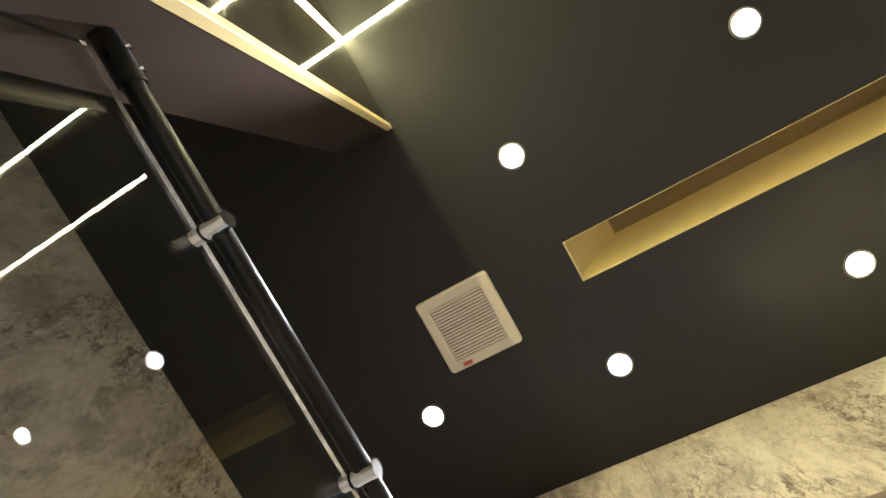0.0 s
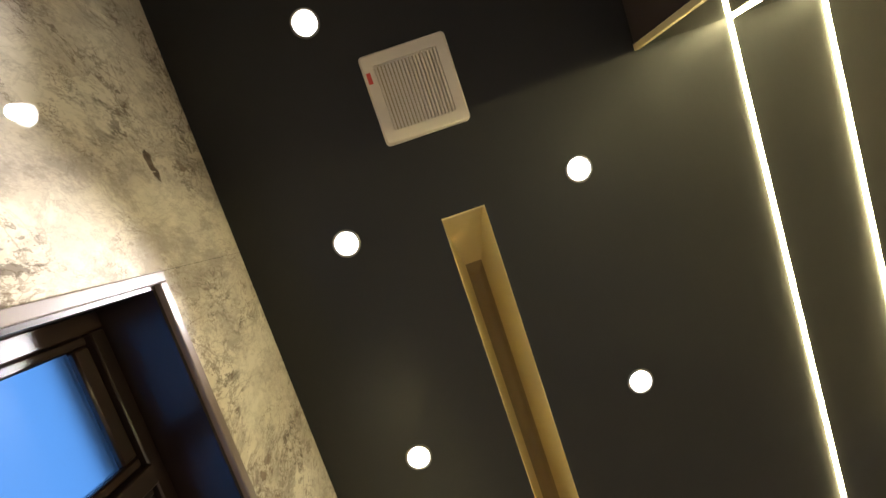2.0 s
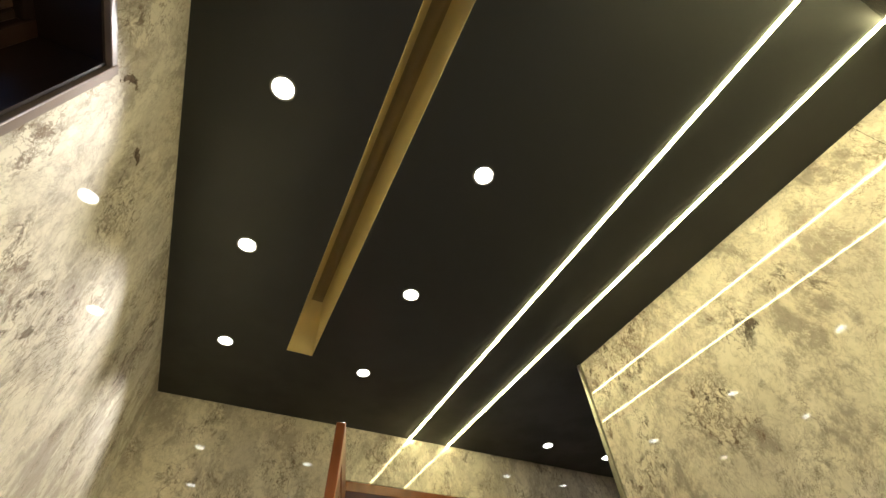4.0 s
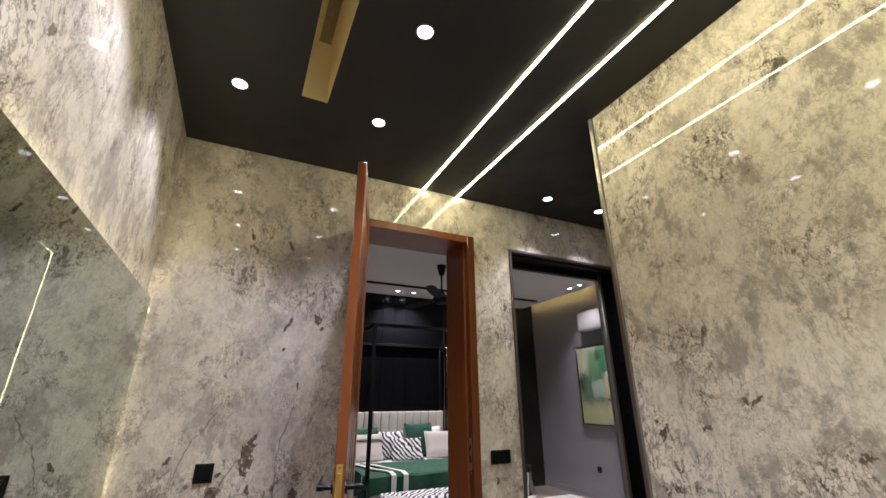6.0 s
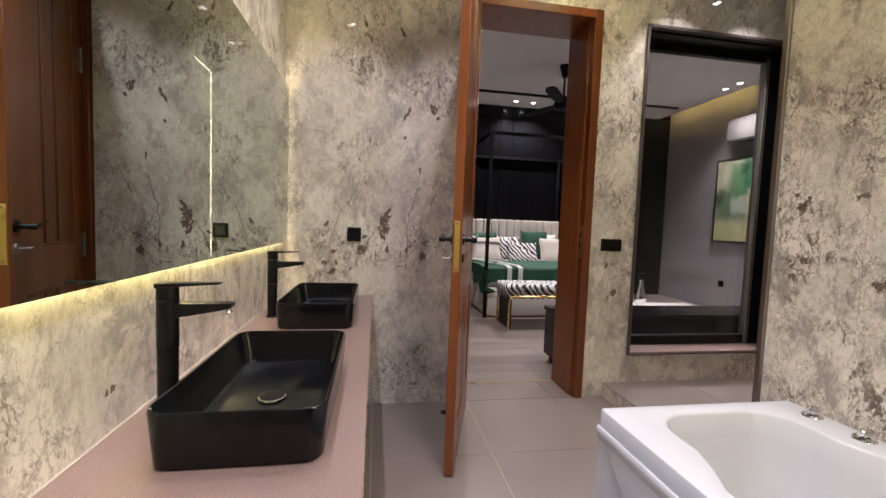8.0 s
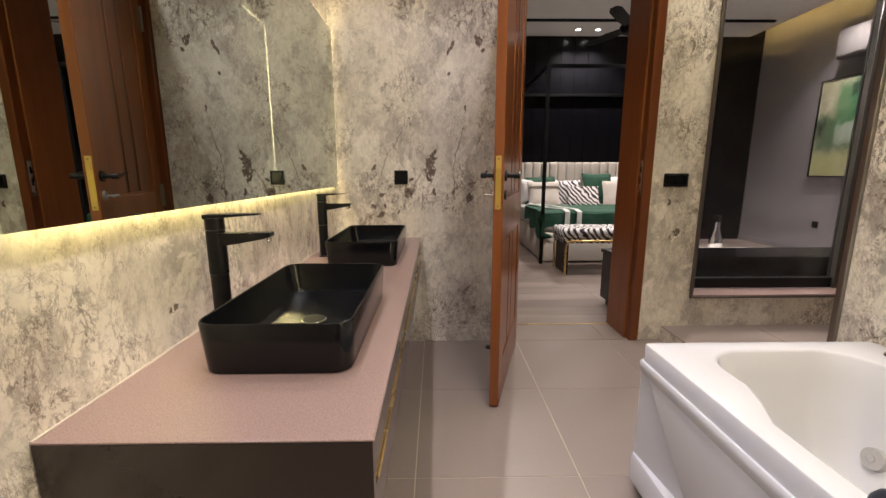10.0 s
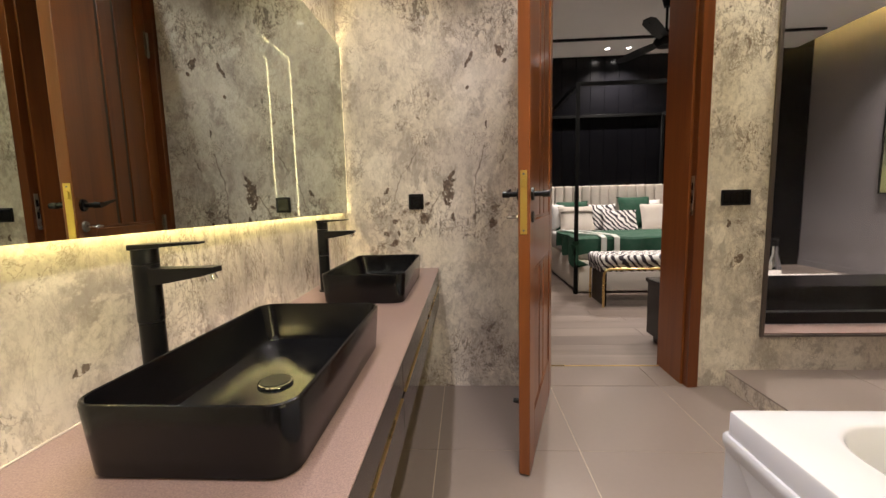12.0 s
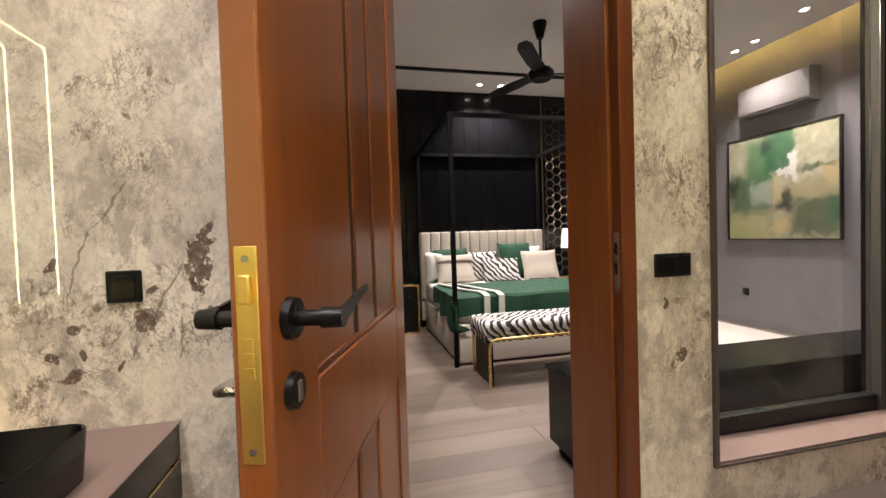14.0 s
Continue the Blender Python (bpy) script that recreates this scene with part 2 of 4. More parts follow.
LIT_BACK = glow("mirror_light_strip", (1.0, 0.84, 0.40), BACK_L)
LIT_EDGE = glow("mirror_edge_light_strip", (1.0, 0.88, 0.50), 2.2)
LIT_COVE = glow("cove_light_strip", (1.0, 0.72, 0.22), COVE_L)
LIT_SHADE = glow("lamp_shade_lit", (1.0, 0.9, 0.8), 0.6)


def glass_material(name, tint, rough=0.0, ior=1.45):
    g = Graph(name)
    g.b.inputs["Transmission Weight"].default_value = 1.0
    g.b.inputs["IOR"].default_value = ior
    return g.done(tint, rough)


GLASS = glass_material("clear_glass", (0.93, 0.97, 0.95))
WINDOW_GLASS = glass_material("window_glass", (0.90, 0.92, 0.93), 0.0, 1.36)
FROST = glass_material("frosted_glass", (0.85, 0.92, 1.0), 0.5, 1.12)


def wood_material(name, a, b, rough, along=2, scale=9.0):
    g = Graph(name)
    p = g.place()
    s = [1.0, 1.0, 1.0]
    s[along] = 0.07
    q = g.mapped(p, tuple(s))
    grain = g.noise(q, scale * 4, 6, 0.6, 1.5)
    broad = g.noise(q, scale, 3, 0.5, 0.8)
    rnd = g.t.nodes.new("ShaderNodeObjectInfo").outputs["Random"]
    f = g.math("ADD", g.math("MULTIPLY", grain, 0.24), g.math("MULTIPLY", broad, 0.76))
    f = g.math("ADD", f, g.math("MULTIPLY", g.math("SUBTRACT", rnd, 0.5), 0.22))
    g.bump(grain, 0.08, 0.001)
    return g.done(g.mix(g.ramp(f, 0.2, 0.8), a, b), rough)


PALE_METAL = worn("pale_beige_metal", (0.20, 0.17, 0.125), 0.4)
SEALANT = worn("pale_sealant", (0.40, 0.33, 0.27), 0.6)
WOOD = wood_material("red_brown_teak", (0.108, 0.029, 0.0085), (0.240, 0.074, 0.0185), 0.28)
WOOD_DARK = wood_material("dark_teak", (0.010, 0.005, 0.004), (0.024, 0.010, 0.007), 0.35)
TRIM_STONE = worn("mauve_stone_trim", (0.20, 0.155, 0.135), 0.4, 0, 0.08)
PLANK = wood_material("grey_oak_floor", (0.140, 0.107, 0.093), (0.255, 0.204, 0.178), 0.40, 0, 6)


def quartz_material():
    g = Graph("mauve_quartz")
    p = g.place()
    fine, coarse = g.noise(p, 420.0, 1, 0.5), g.noise(p, 190.0, 2, 0.6)
    c = g.mix(g.ramp(fine, 0.25, 0.75), (0.150, 0.098, 0.086), (0.250, 0.172, 0.150))
    c = g.mix(g.math("MULTIPLY", g.ramp(coarse, 0.3, 0.7), 0.4), c, (0.225, 0.150, 0.130))
    return g.done(c, 0.33)


QUARTZ = quartz_material()
VANITY_FRONT = worn("dark_taupe_lacquer", (0.026, 0.0175, 0.0145), 0.14, 0, 0.15, 5, 0.0)


def zebra_material():
    g = Graph("zebra_print_fabric")
    p = g.t.nodes.new("ShaderNodeTexCoord").outputs["Object"]
    w = g.node("ShaderNodeTexWave", Vector=g.mapped(p, (1, 1, 1), (0, 35, 40)), Scale=7.0, Distortion=6.0, Detail=1.5, Detail_Scale=1.2)
    c = g.mix(g.ramp(w.outputs["Fac"], 0.42, 0.5), (0.025, 0.018, 0.03), (0.74, 0.72, 0.71))
    g.bump(g.noise(p, 220, 2), 0.2, 0.001)
    return g.done(c, 0.8)


ZEBRA = zebra_material()


def painting_material():
    """Loose patches of green, cream, ochre and white; u runs from the canvas's far end, v upwards."""
    g = Graph("abstract_painting")
    p = g.place()
    q = g.mapped(p, (0, -1 / 1.2, 1 / 1.2), (0, 0, 0), (0, 2.943 / 1.2, -1.025 / 1.2))
    sep = g.t.nodes.new("ShaderNodeSeparateXYZ")
    g.set(sep.inputs[0], q)
    w1, w2 = g.noise(p, 5.5, 10, 0.74, 0.6), g.noise(g.mapped(p, (1, 1, 1), (0, 0, 0), (3, 7, 1)), 6.5, 10, 0.74, 0.6)
    u = g.math("ADD", sep.outputs[1], g.math("MULTIPLY", g.math("SUBTRACT", w1, 0.5), 0.30))
    v = g.math("ADD", sep.outputs[2], g.math("MULTIPLY", g.math("SUBTRACT", w2, 0.5), 0.30))
    c = g.mix(g.ramp(w1, 0.35, 0.65), (0.26, 0.25, 0.16), (0.44, 0.40, 0.29))
    for cu, cv, hu, hv, soft, colour in (
            (0.12, 0.10, 0.30, 0.16, 0.5, (0.34, 0.34, 0.15)), (0.24, 0.45, 0.22, 0.18, 0.4, (0.050, 0.105, 0.048)),
            (0.36, 0.70, 0.15, 0.24, 0.35, (0.055, 0.150, 0.062)), (0.52, 0.82, 0.12, 0.22, 0.3, (0.022, 0.110, 0.050)),
            (0.40, 0.86, 0.05, 0.07, 0.5, (0.016, 0.036, 0.022)), (0.04, 0.50, 0.05, 0.08, 0.5, (0.014, 0.026, 0.016)),
            (0.80, 0.20, 0.19, 0.17, 0.35, (0.070, 0.095, 0.048)), (0.95, 0.26, 0.06, 0.12, 0.5, (0.045, 0.125, 0.060)),
            (0.72, 0.44, 0.26, 0.07, 0.5, (0.33, 0.28, 0.16)), (0.55, 0.36, 0.05, 0.10, 0.4, (0.020, 0.028, 0.014)),
            (0.86, 0.62, 0.16, 0.025, 0.6, (0.050, 0.085, 0.035)), (0.95, 0.54, 0.06, 0.08, 0.4, (0.46, 0.34, 0.17)),
            (0.36, 0.44, 0.09, 0.10, 0.4, (0.30, 0.34, 0.28)), (0.49, 0.48, 0.04, 0.12, 0.4, (0.44, 0.36, 0.20)),
            (0.52, 0.12, 0.07, 0.07, 0.3, (0.50, 0.38, 0.18)), (0.63, 0.70, 0.045, 0.09, 0.15, (0.62, 0.58, 0.55)),
            (0.58, 0.61, 0.06, 0.035, 0.15, (0.60, 0.57, 0.54)), (0.66, 0.58, 0.025, 0.07, 0.2, (0.58, 0.54, 0.50))):
        du = g.math("MULTIPLY", g.math("ABSOLUTE", g.math("SUBTRACT", u, cu)), 1 / hu)
        dv = g.math("MULTIPLY", g.math("ABSOLUTE", g.math("SUBTRACT", v, cv)), 1 / hv)
        c = g.mix(g.math("MULTIPLY", g.ramp(g.math("MAXIMUM", du, dv), 1 + soft, 1 - soft), 0.9), c, colour)
    g.bump(w2, 0.2, 0.003)
    return g.done(c, 0.55)


PAINTING = painting_material()


# ---- building helpers ----
def add_box(bm, x0, x1, y0, y1, z0, z1, bevel=0.0, segs=1):
    m = Matrix.LocRotScale(((x0 + x1) / 2, (y0 + y1) / 2, (z0 + z1) / 2), None, (abs(x1 - x0), abs(y1 - y0), abs(z1 - z0)))
    vs = bmesh.ops.create_cube(bm, size=1, matrix=m)["verts"]
    if bevel:
        es = list({e for v in vs for e in v.link_edges})
        bmesh.ops.bevel(bm, geom=es, offset=bevel, segments=segs, profile=0.5, affect="EDGES")
    return bm


def box(x0, x1, y0, y1, z0, z1, bevel=0.0, segs=1):
    return add_box(bmesh.new(), x0, x1, y0, y1, z0, z1, bevel, segs)


def add_cyl(bm, a, b, r, r2=None, n=20, caps=True):
    a, b = Vector(a), Vector(b)
    d = b - a
    m = Matrix.Translation((a + b) / 2) @ d.to_track_quat("Z", "Y").to_matrix().to_4x4()
    bmesh.ops.create_cone(bm, cap_ends=caps, segments=n, radius1=r, radius2=r if r2 is None else r2, depth=d.length, matrix=m)
    return bm


def cyl(a, b, r, r2=None, n=20):
    return add_cyl(bmesh.new(), a, b, r, r2, n)


def loft(bm, loops, cap0=False, cap1=False, closed=False):
    rows = [[bm.verts.new(p) for p in lp] for lp in loops]
    n = len(rows[0])
    pairs = list(zip(rows, rows[1:])) + ([(rows[-1], rows[0])] if closed else [])
    for a, b in pairs:
        for i in range(n):
            bm.faces.new((a[i], a[(i + 1) % n], b[(i + 1) % n], b[i]))
    if cap0:
        bm.faces.new(rows[0][::-1])
    if cap1:
        bm.faces.new(rows[-1])
    bmesh.ops.recalc_face_normals(bm, faces=bm.faces)
    return bm


def rrect(cx, cy, w, d, r, z, n=6):
    pts = []
    for k, (sx, sy) in enumerate(((1, 1), (-1, 1), (-1, -1), (1, -1))):
        for i in range(n + 1):
            a = radians(90 * k + 90 * i / n)
            pts.append((cx + sx * (w / 2 - r) + r * math.cos(a), cy + sy * (d / 2 - r) + r * math.sin(a), z))
    return pts


def tube(bm, pts, r, n=12):
    pts = [Vector(p) for p in pts]
    loops = []
    for i, p in enumerate(pts):
        d = (pts[min(i + 1, len(pts) - 1)] - pts[max(i - 1, 0)]).normalized()
        q = d.to_track_quat("Z", "Y")
        loops.append([p + q @ Vector((r * math.cos(2 * math.pi * k / n), r * math.sin(2 * math.pi * k / n), 0)) for k in range(n)])
    for i in range(1, len(loops)):
        a, b = loops[i - 1], loops[i]
        s = min(range(n), key=lambda k: (b[k] - a[0]).length)
        loops[i] = b[s:] + b[:s]
    return loft(bm, loops, True, True)


def part(name, bm, material, parent=None, label="", smooth=True):
    me = bpy.data.meshes.new(name)
    bm.to_mesh(me)
    bm.free()
    me.materials.append(material)
    if smooth:
        me.polygons.foreach_set("use_smooth", [True] * len(me.polygons))
        me.set_sharp_from_angle(angle=radians(38))
    ob = new(name, me)
    ob.parent = parent
    if label:
        tagged(ob, label=label)
    return ob


def thing(name, at, label, category, group="", turn=0.0):
    ob = tagged(new(name), label, category, group)
    ob.matrix_basis = pose(*at, 0, 0, turn)
    ob.empty_display_size = 0.1
    return ob


def structure(name, bm, material, label="", category=""):
    return tagged(part(name, bm, material, smooth=False), label, category, "", "structure")


# ---- bathroom shell ----
floor = structure("floor", box(-0.12, 3.60, -4.2, 0.0, -0.12, -0.0015), GROUT, "taupe square porcelain floor tiles with pale joints", "floor")
add = bmesh.new()
add_box(add, 1.045, 1.945, 0.0, 0.29, -0.12, -0.004)
structure("threshold", add, GROUT, "tiled door threshold between bathroom and bedroom", "threshold")

# door wall with its two openings
bm = bmesh.new()
for x0, x1, z0, z1 in ((-0.72, 1.045, -0.12, CZ + 0.54), (1.045, 1.945, 2.55, CZ + 0.54), (1.945, 2.262, -0.12, CZ + 0.54),
                       (2.262, 3.476, -0.12, 0.29), (2.262, 3.476, 2.495, CZ + 0.54), (3.476, 3.76, -0.12, CZ + 0.54)):
    add_box(bm, x0, x1, 0.013, 0.29, z0, z1)
wall_north = structure("wall_north", bm, GREY_WALL, "bathroom door wall clad in polished ivory granite slabs", "wall")
bm = bmesh.new()
for y0, y1, z0, z1 in ((-4.2, -2.70, -0.1, CZ + 0.12), (-2.02, 0.0, -0.1, CZ + 0.12), (-2.70, -2.02, -0.1, 1.05), (-2.70, -2.02, 2.48, CZ + 0.12)):
    add_box(bm, -0.24, -0.013, y0, y1, z0, z1)
wall_west = structure("wall_west", bm, STONE_BROWN, "vanity wall clad in polished ivory granite slabs", "wall")
wall_east = structure("wall_east", box(2.078, 2.20, -2.905, -1.158, -0.1, CZ), STONE_BROWN, "wall beside the bathtub in polished ivory granite", "wall")
wall_south = structure("wall_south", box(-0.013, 2.078, -4.20, -4.045, -0.1, CZ), STONE_BROWN, "shower back wall in polished ivory granite", "wall")
partition = structure("wall_partition", box(1.243, 2.078, -3.065, -2.919, -0.1, CZ), STONE_BROWN, "brown stone partition between bathtub and shower", "wall")
structure("wall_shower_side", box(2.078, 2.20, -4.20, -2.905, -0.1, CZ), MARBLE_E, "shower side wall in polished granite", "wall")
structure("wall_alcove", box(3.60, 3.75, -1.9, 0.0, -0.1, CZ), MARBLE_E, "alcove side wall in polished granite", "wall")
structure("wall_alcove_back", box(2.20, 3.60, -2.0, -1.9, -0.1, CZ), MARBLE_N, "alcove back wall in polished granite", "wall")

# ceiling with the long slot opening left free
bm = bmesh.new()
SX0, SX1, SY0, SY1 = 0.569, 0.700, -2.627, -0.657
for x0, x1, y0, y1 in ((-0.12, SX0, -4.2, 0.0), (SX1, 3.7, -4.2, 0.0), (SX0, SX1, SY1, 0.0), (SX0, SX1, -4.2, SY0)):
    add_box(bm, x0, x1, y0, y1, CZ, CZ + 0.012)
add_box(bm, -0.12, 3.7, -4.2, 0.0, CZ + 0.25, CZ + 0.3)
ceiling = structure("ceiling", bm, CEILING, "matt black painted bathroom ceiling", "ceiling")

# ceiling slot: sloped cream sides, then an upper lining browned to imitate shade
slot = thing("ceiling_slot", (0.6345, -1.642, CZ), "long cream air slot recessed in black ceiling", "air vent")
w, l = (SX1 - SX0) / 2, (SY1 - SY0) / 2


def ring(hw, hl, z):
    return [(-hw, -hl, z), (hw, -hl, z), (hw, hl, z), (-hw, hl, z)]


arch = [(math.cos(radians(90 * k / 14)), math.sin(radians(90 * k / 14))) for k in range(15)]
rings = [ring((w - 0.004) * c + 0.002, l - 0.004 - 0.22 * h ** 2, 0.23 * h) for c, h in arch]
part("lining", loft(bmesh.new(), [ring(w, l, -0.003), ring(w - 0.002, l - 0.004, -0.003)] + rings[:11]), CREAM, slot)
part("inner_lining", loft(bmesh.new(), rings[10:], False, True), SLOT_DARK, slot, "upper slot lining, browner to imitate deep shade")

# exhaust fan grille
fan = thing("exhaust_fan", (0.614, -2.988, CZ), "square cream plastic exhaust fan grille on ceiling", "exhaust fan")
bm = bmesh.new()
loft(bm, [rrect(0, 0, 0.246, 0.246, 0.012, 0), rrect(0, 0, 0.246, 0.246, 0.012, -0.016), rrect(0, 0, 0.236, 0.236, 0.010, -0.022),
          rrect(0, 0, 0.178, 0.178, 0.004, -0.022), rrect(0, 0, 0.176, 0.176, 0.004, -0.006)])
part("frame", bm, WHITE_PLASTIC, fan)
part("backing", box(-0.088, 0.088, -0.088, 0.088, -0.008, -0.004), SLOT_DARK, fan, "dark grille inside")
for k in range(18):
    x = -0.0835 + k * 0.00985
    part("slat", box(x - 0.0034, x + 0.0034, -0.088, 0.088, -0.021, -0.009), WHITE_PLASTIC, fan, "", False)
part("badge", box(-0.114, -0.102, -0.075, -0.045, -0.0232, -0.0218), RED, fan, "small red printed badge", False)

# downlights
def downlight(x, y, z, lens, label):
    ob = thing("downlight", (x, y, z), label, "ceiling light", "recessed downlights")
    bm = bmesh.new()
    prof = ((0.040, 0.0), (0.040, -0.003), (0.038, -0.005), (0.034, -0.004), (0.032, 0.004))
    loft(bm, [[(r * math.cos(2 * math.pi * k / 28), r * math.sin(2 * math.pi * k / 28), h) for k in range(28)] for r, h in prof])
    part("bezel", bm, STEEL, ob)
    part("lens", cyl((0, 0, -0.0015), (0, 0, 0.002), 0.032, n=28), lens, ob, "glowing white lens")
    return ob


for x, y in DOWNLIGHTS:
    downlight(x, y, CZ, LIT_DOWN, "round recessed white downlight in black ceiling")
    spot("downlight_lamp", x, y, CZ - 0.03, DOWN_W, COOL)

# light lines: along the ceiling, then down the partition
for x in (1.526, 1.810):
    ln = thing("light_line", (x, 0, CZ), "warm white linear light profile along black ceiling", "linear light", "ceiling light lines")
    part("diffuser", box(-0.0055, 0.0055, -2.9, -0.002, -0.004, 0.001), LIT_LINE, ln, "", False)
    part("wall_diffuser", box(-0.0055, 0.0055, -2.906, -2.900, -CZ + 0.62, -0.004), LIT_LINE, ln, "", False)

# metal corner trims
for name, x, y in (("corner_trim", 2.065, -1.145), ("corner_trim", 1.2435, -2.905)):
    tr = tagged(new(name), "slim brushed metal trim along the wall corner", "trim", "", "structure")
    tr.location = (x, y, 0)
    if x > 2:
        part("trim", box(-0.012, 0.14, -0.012, 0.012, 0.0, CZ - 0.001, 0.002), STEEL, tr)
    else:
        part("trim", box(-0.005, 0.0115, -0.0135, 0.004, 0.0, CZ - 0.001, 0.001), CREAM, tr)

# raised platform of the alcove
structure("platform", box(2.105, 3.60, -1.9, 0.0, 0.0, 0.086), MARBLE_N, "low raised platform with granite riser", "platform")
structure("platform_edge", box(2.093, 2.105, -1.145, 0.0, 0.0, 0.088), MARBLE_E, "granite riser of the raised platform", "riser")

# ---- vanity ----
VX, VY0 = 0.519, -1.967
counter = tagged(part("countertop", box(0.002, VX, VY0, -0.002, 0.6862, 0.690, 0.001), QUARTZ), "mauve speckled quartz countertop below the mirror", "countertop")
part("sealant", box(0.0005, 0.006, VY0 + 0.002, -0.003, 0.6895, 0.6920, 0.0005), SEALANT, counter, "pale sealant line along the wall")
part("front_edge", box(VX - 0.0005, VX + 0.0015, VY0, -0.002, 0.6865, 0.6895), QUARTZ, counter, "polished front edge", False)
van = thing("vanity_cabinet", (0, 0, 0.474), "wall-hung dark taupe vanity with gold handle line", "vanity")
part("body", box(0.004, VX - 0.022, VY0 + 0.002, -0.004, 0.004, 0.2105), VANITY_FRONT, van)
part("end_panel", box(0.004, VX - 0.001, VY0, VY0 + 0.018, 0.0, 0.212), VANITY_FRONT, van, "dark brown end panel")
for y0, y1 in ((VY0 + 0.020, -1.312), (-1.309, -0.658), (-0.655, -0.004)):
    d = part("drawer_front", box(VX - 0.021, VX - 0.003, y0, y1, 0.006, 0.112, 0.0015), VANITY_FRONT, van)
    part("handle_line", box(VX - 0.005, VX + 0.001, y0 + 0.02, y1 - 0.02, 0.1145, 0.1195, 0.001), GOLD, d, "thin gold handle line")
    part("apron", box(VX - 0.021, VX - 0.003, y0, y1, 0.122, 0.212, 0.0015), VANITY_FRONT, van)


def basin(y, length):
    ob = thing("wash_basin", (0.2915, y, 0.690), "black rectangular ceramic vessel basin on countertop", "wash basin", "vessel basins")
    W, L = 0.315, length
    bm = bmesh.new()
    loft(bm, [rrect(0, 0, W - 0.022, L - 0.022, 0.034, 0.0), rrect(0, 0, W - 0.014, L - 0.014, 0.038, 0.004), rrect(0, 0, W, L, 0.040, 0.104),
              rrect(0, 0, W - 0.002, L - 0.002, 0.040, 0.1085), rrect(0, 0, W - 0.007, L - 0.007, 0.038, 0.110), rrect(0, 0, W - 0.013, L - 0.013, 0.035, 0.1085),
              rrect(0, 0, W - 0.016, L - 0.016, 0.033, 0.103), rrect(0, 0, W - 0.046, L - 0.046, 0.030, 0.034), rrect(0, 0, W - 0.062, L - 0.062, 0.026, 0.022),
              rrect(0, 0, W - 0.09, L - 0.09, 0.02, 0.018), rrect(0, 0, 0.05, 0.05, 0.02, 0.0145)], True, True)
    part("bowl", bm, BLACK_GLOSS, ob)
    dr = part("drain", cyl((0, 0, 0.013), (0, 0, 0.022), 0.031, 0.029, 28), BLACK, ob, "black drain cover")
    bm = bmesh.new()
    loft(bm, [[(r * math.cos(2 * math.pi * k / 28), r * math.sin(2 * math.pi * k / 28), h) for k in range(28)]
              for r, h in ((0.0315, 0.0165), (0.0335, 0.018), (0.0325, 0.020), (0.0300, 0.0205))])
    part("ring", bm, CHROME, dr, "chrome drain ring")
    return ob


basin(-1.4925, 0.545)
basin(-0.5225, 0.570)


def tap(y):
    ob = thing("basin_tap", (0.072, y, 0.690), "tall black single-lever basin tap", "tap", "basin taps")
    bm = bmesh.new()
    add_cyl(bm, (0, 0, 0), (0, 0, 0.006), 0.027, n=28)
    add_cyl(bm, (0, 0, 0.005), (0, 0, 0.152), 0.0215, n=28)
    add_cyl(bm, (0, 0, 0.154), (0, 0, 0.262), 0.0225, n=28)
    part("body", bm, BLACK, ob)
    bm = bmesh.new()
    loft(bm, [[(x, hw * a, z + b) for a, b in ((-1, 0), (1, 0), (1, h), (-1, h))] for x, hw, z, h in
              ((0.0, 0.017, 0.222, 0.034), (0.05, 0.0165, 0.228, 0.027), (0.118, 0.015, 0.240, 0.016), (0.138, 0.014, 0.246, 0.010))], True, True)
    part("spout", bm, BLACK, ob)
    part("aerator", cyl((0.122, 0, 0.243), (0.127, 0, 0.230), 0.011, n=18), CHROME, ob, "chrome aerator")
    part("cap", cyl((0, 0, 0.264), (0, 0, 0.292), 0.0228, 0.0222, 28), BLACK, ob)
    bm = bmesh.new()
    loft(bm, [[(x, hw * a, z + b) for a, b in ((-1, 0), (1, 0), (1, h), (-1, h))] for x, hw, z, h in
              ((-0.020, 0.018, 0.290, 0.010), (0.02, 0.018, 0.293, 0.008), (0.075, 0.014, 0.297, 0.005), (0.112, 0.010, 0.299, 0.004))], True, True)
    part("lever", bm, BLACK, ob)
    return ob


tap(-1.52)
tap(-0.565)

# mirror with the light behind it
mir = thing("wall_mirror", (0.030, -1.0, 1.009), "large frameless backlit mirror above the vanity", "mirror")
part("glass", box(-0.006, 0.0, -0.97, 0.962, 0.0, 0.868), MIRROR, mir, "", False)
part("backing_board", box(-0.029, -0.0065, -0.90, 0.892, 0.060, 0.808), BLACK, mir, "", False)
for a in ((-0.026, -0.020, -0.940, 0.930, 0.032, 0.042), (-0.026, -0.020, -0.940, 0.930, 0.826, 0.836)):
    part("light_strip", box(*a), LIT_BACK, mir, "warm white light strip", False)
part("light_strip", box(-0.008, -0.001, 0.9625, 0.9675, 0.002, 0.866), LIT_EDGE, mir, "warm white light strip", False)

# socket and switch
def plate(x0, x1, z0, z1, label, cat, keys):
    ob = thing(cat.replace(" ", "_"), ((x0 + x1) / 2, 0, z0), label, cat)
    w, h = (x1 - x0) / 2, z1 - z0
    part("plate", box(-w, w, -0.010, 0.0, 0, h, 0.003), BLACK, ob)
    n = keys
    for k in range(n):
        a = -w + 0.012 + k * (2 * w - 0.024) / n
        part("key", box(a + 0.001, a + (2 * w - 0.024) / n - 0.001, -0.0125, -0.009, 0.012, h - 0.012, 0.001), BLACK_GLOSS, ob)


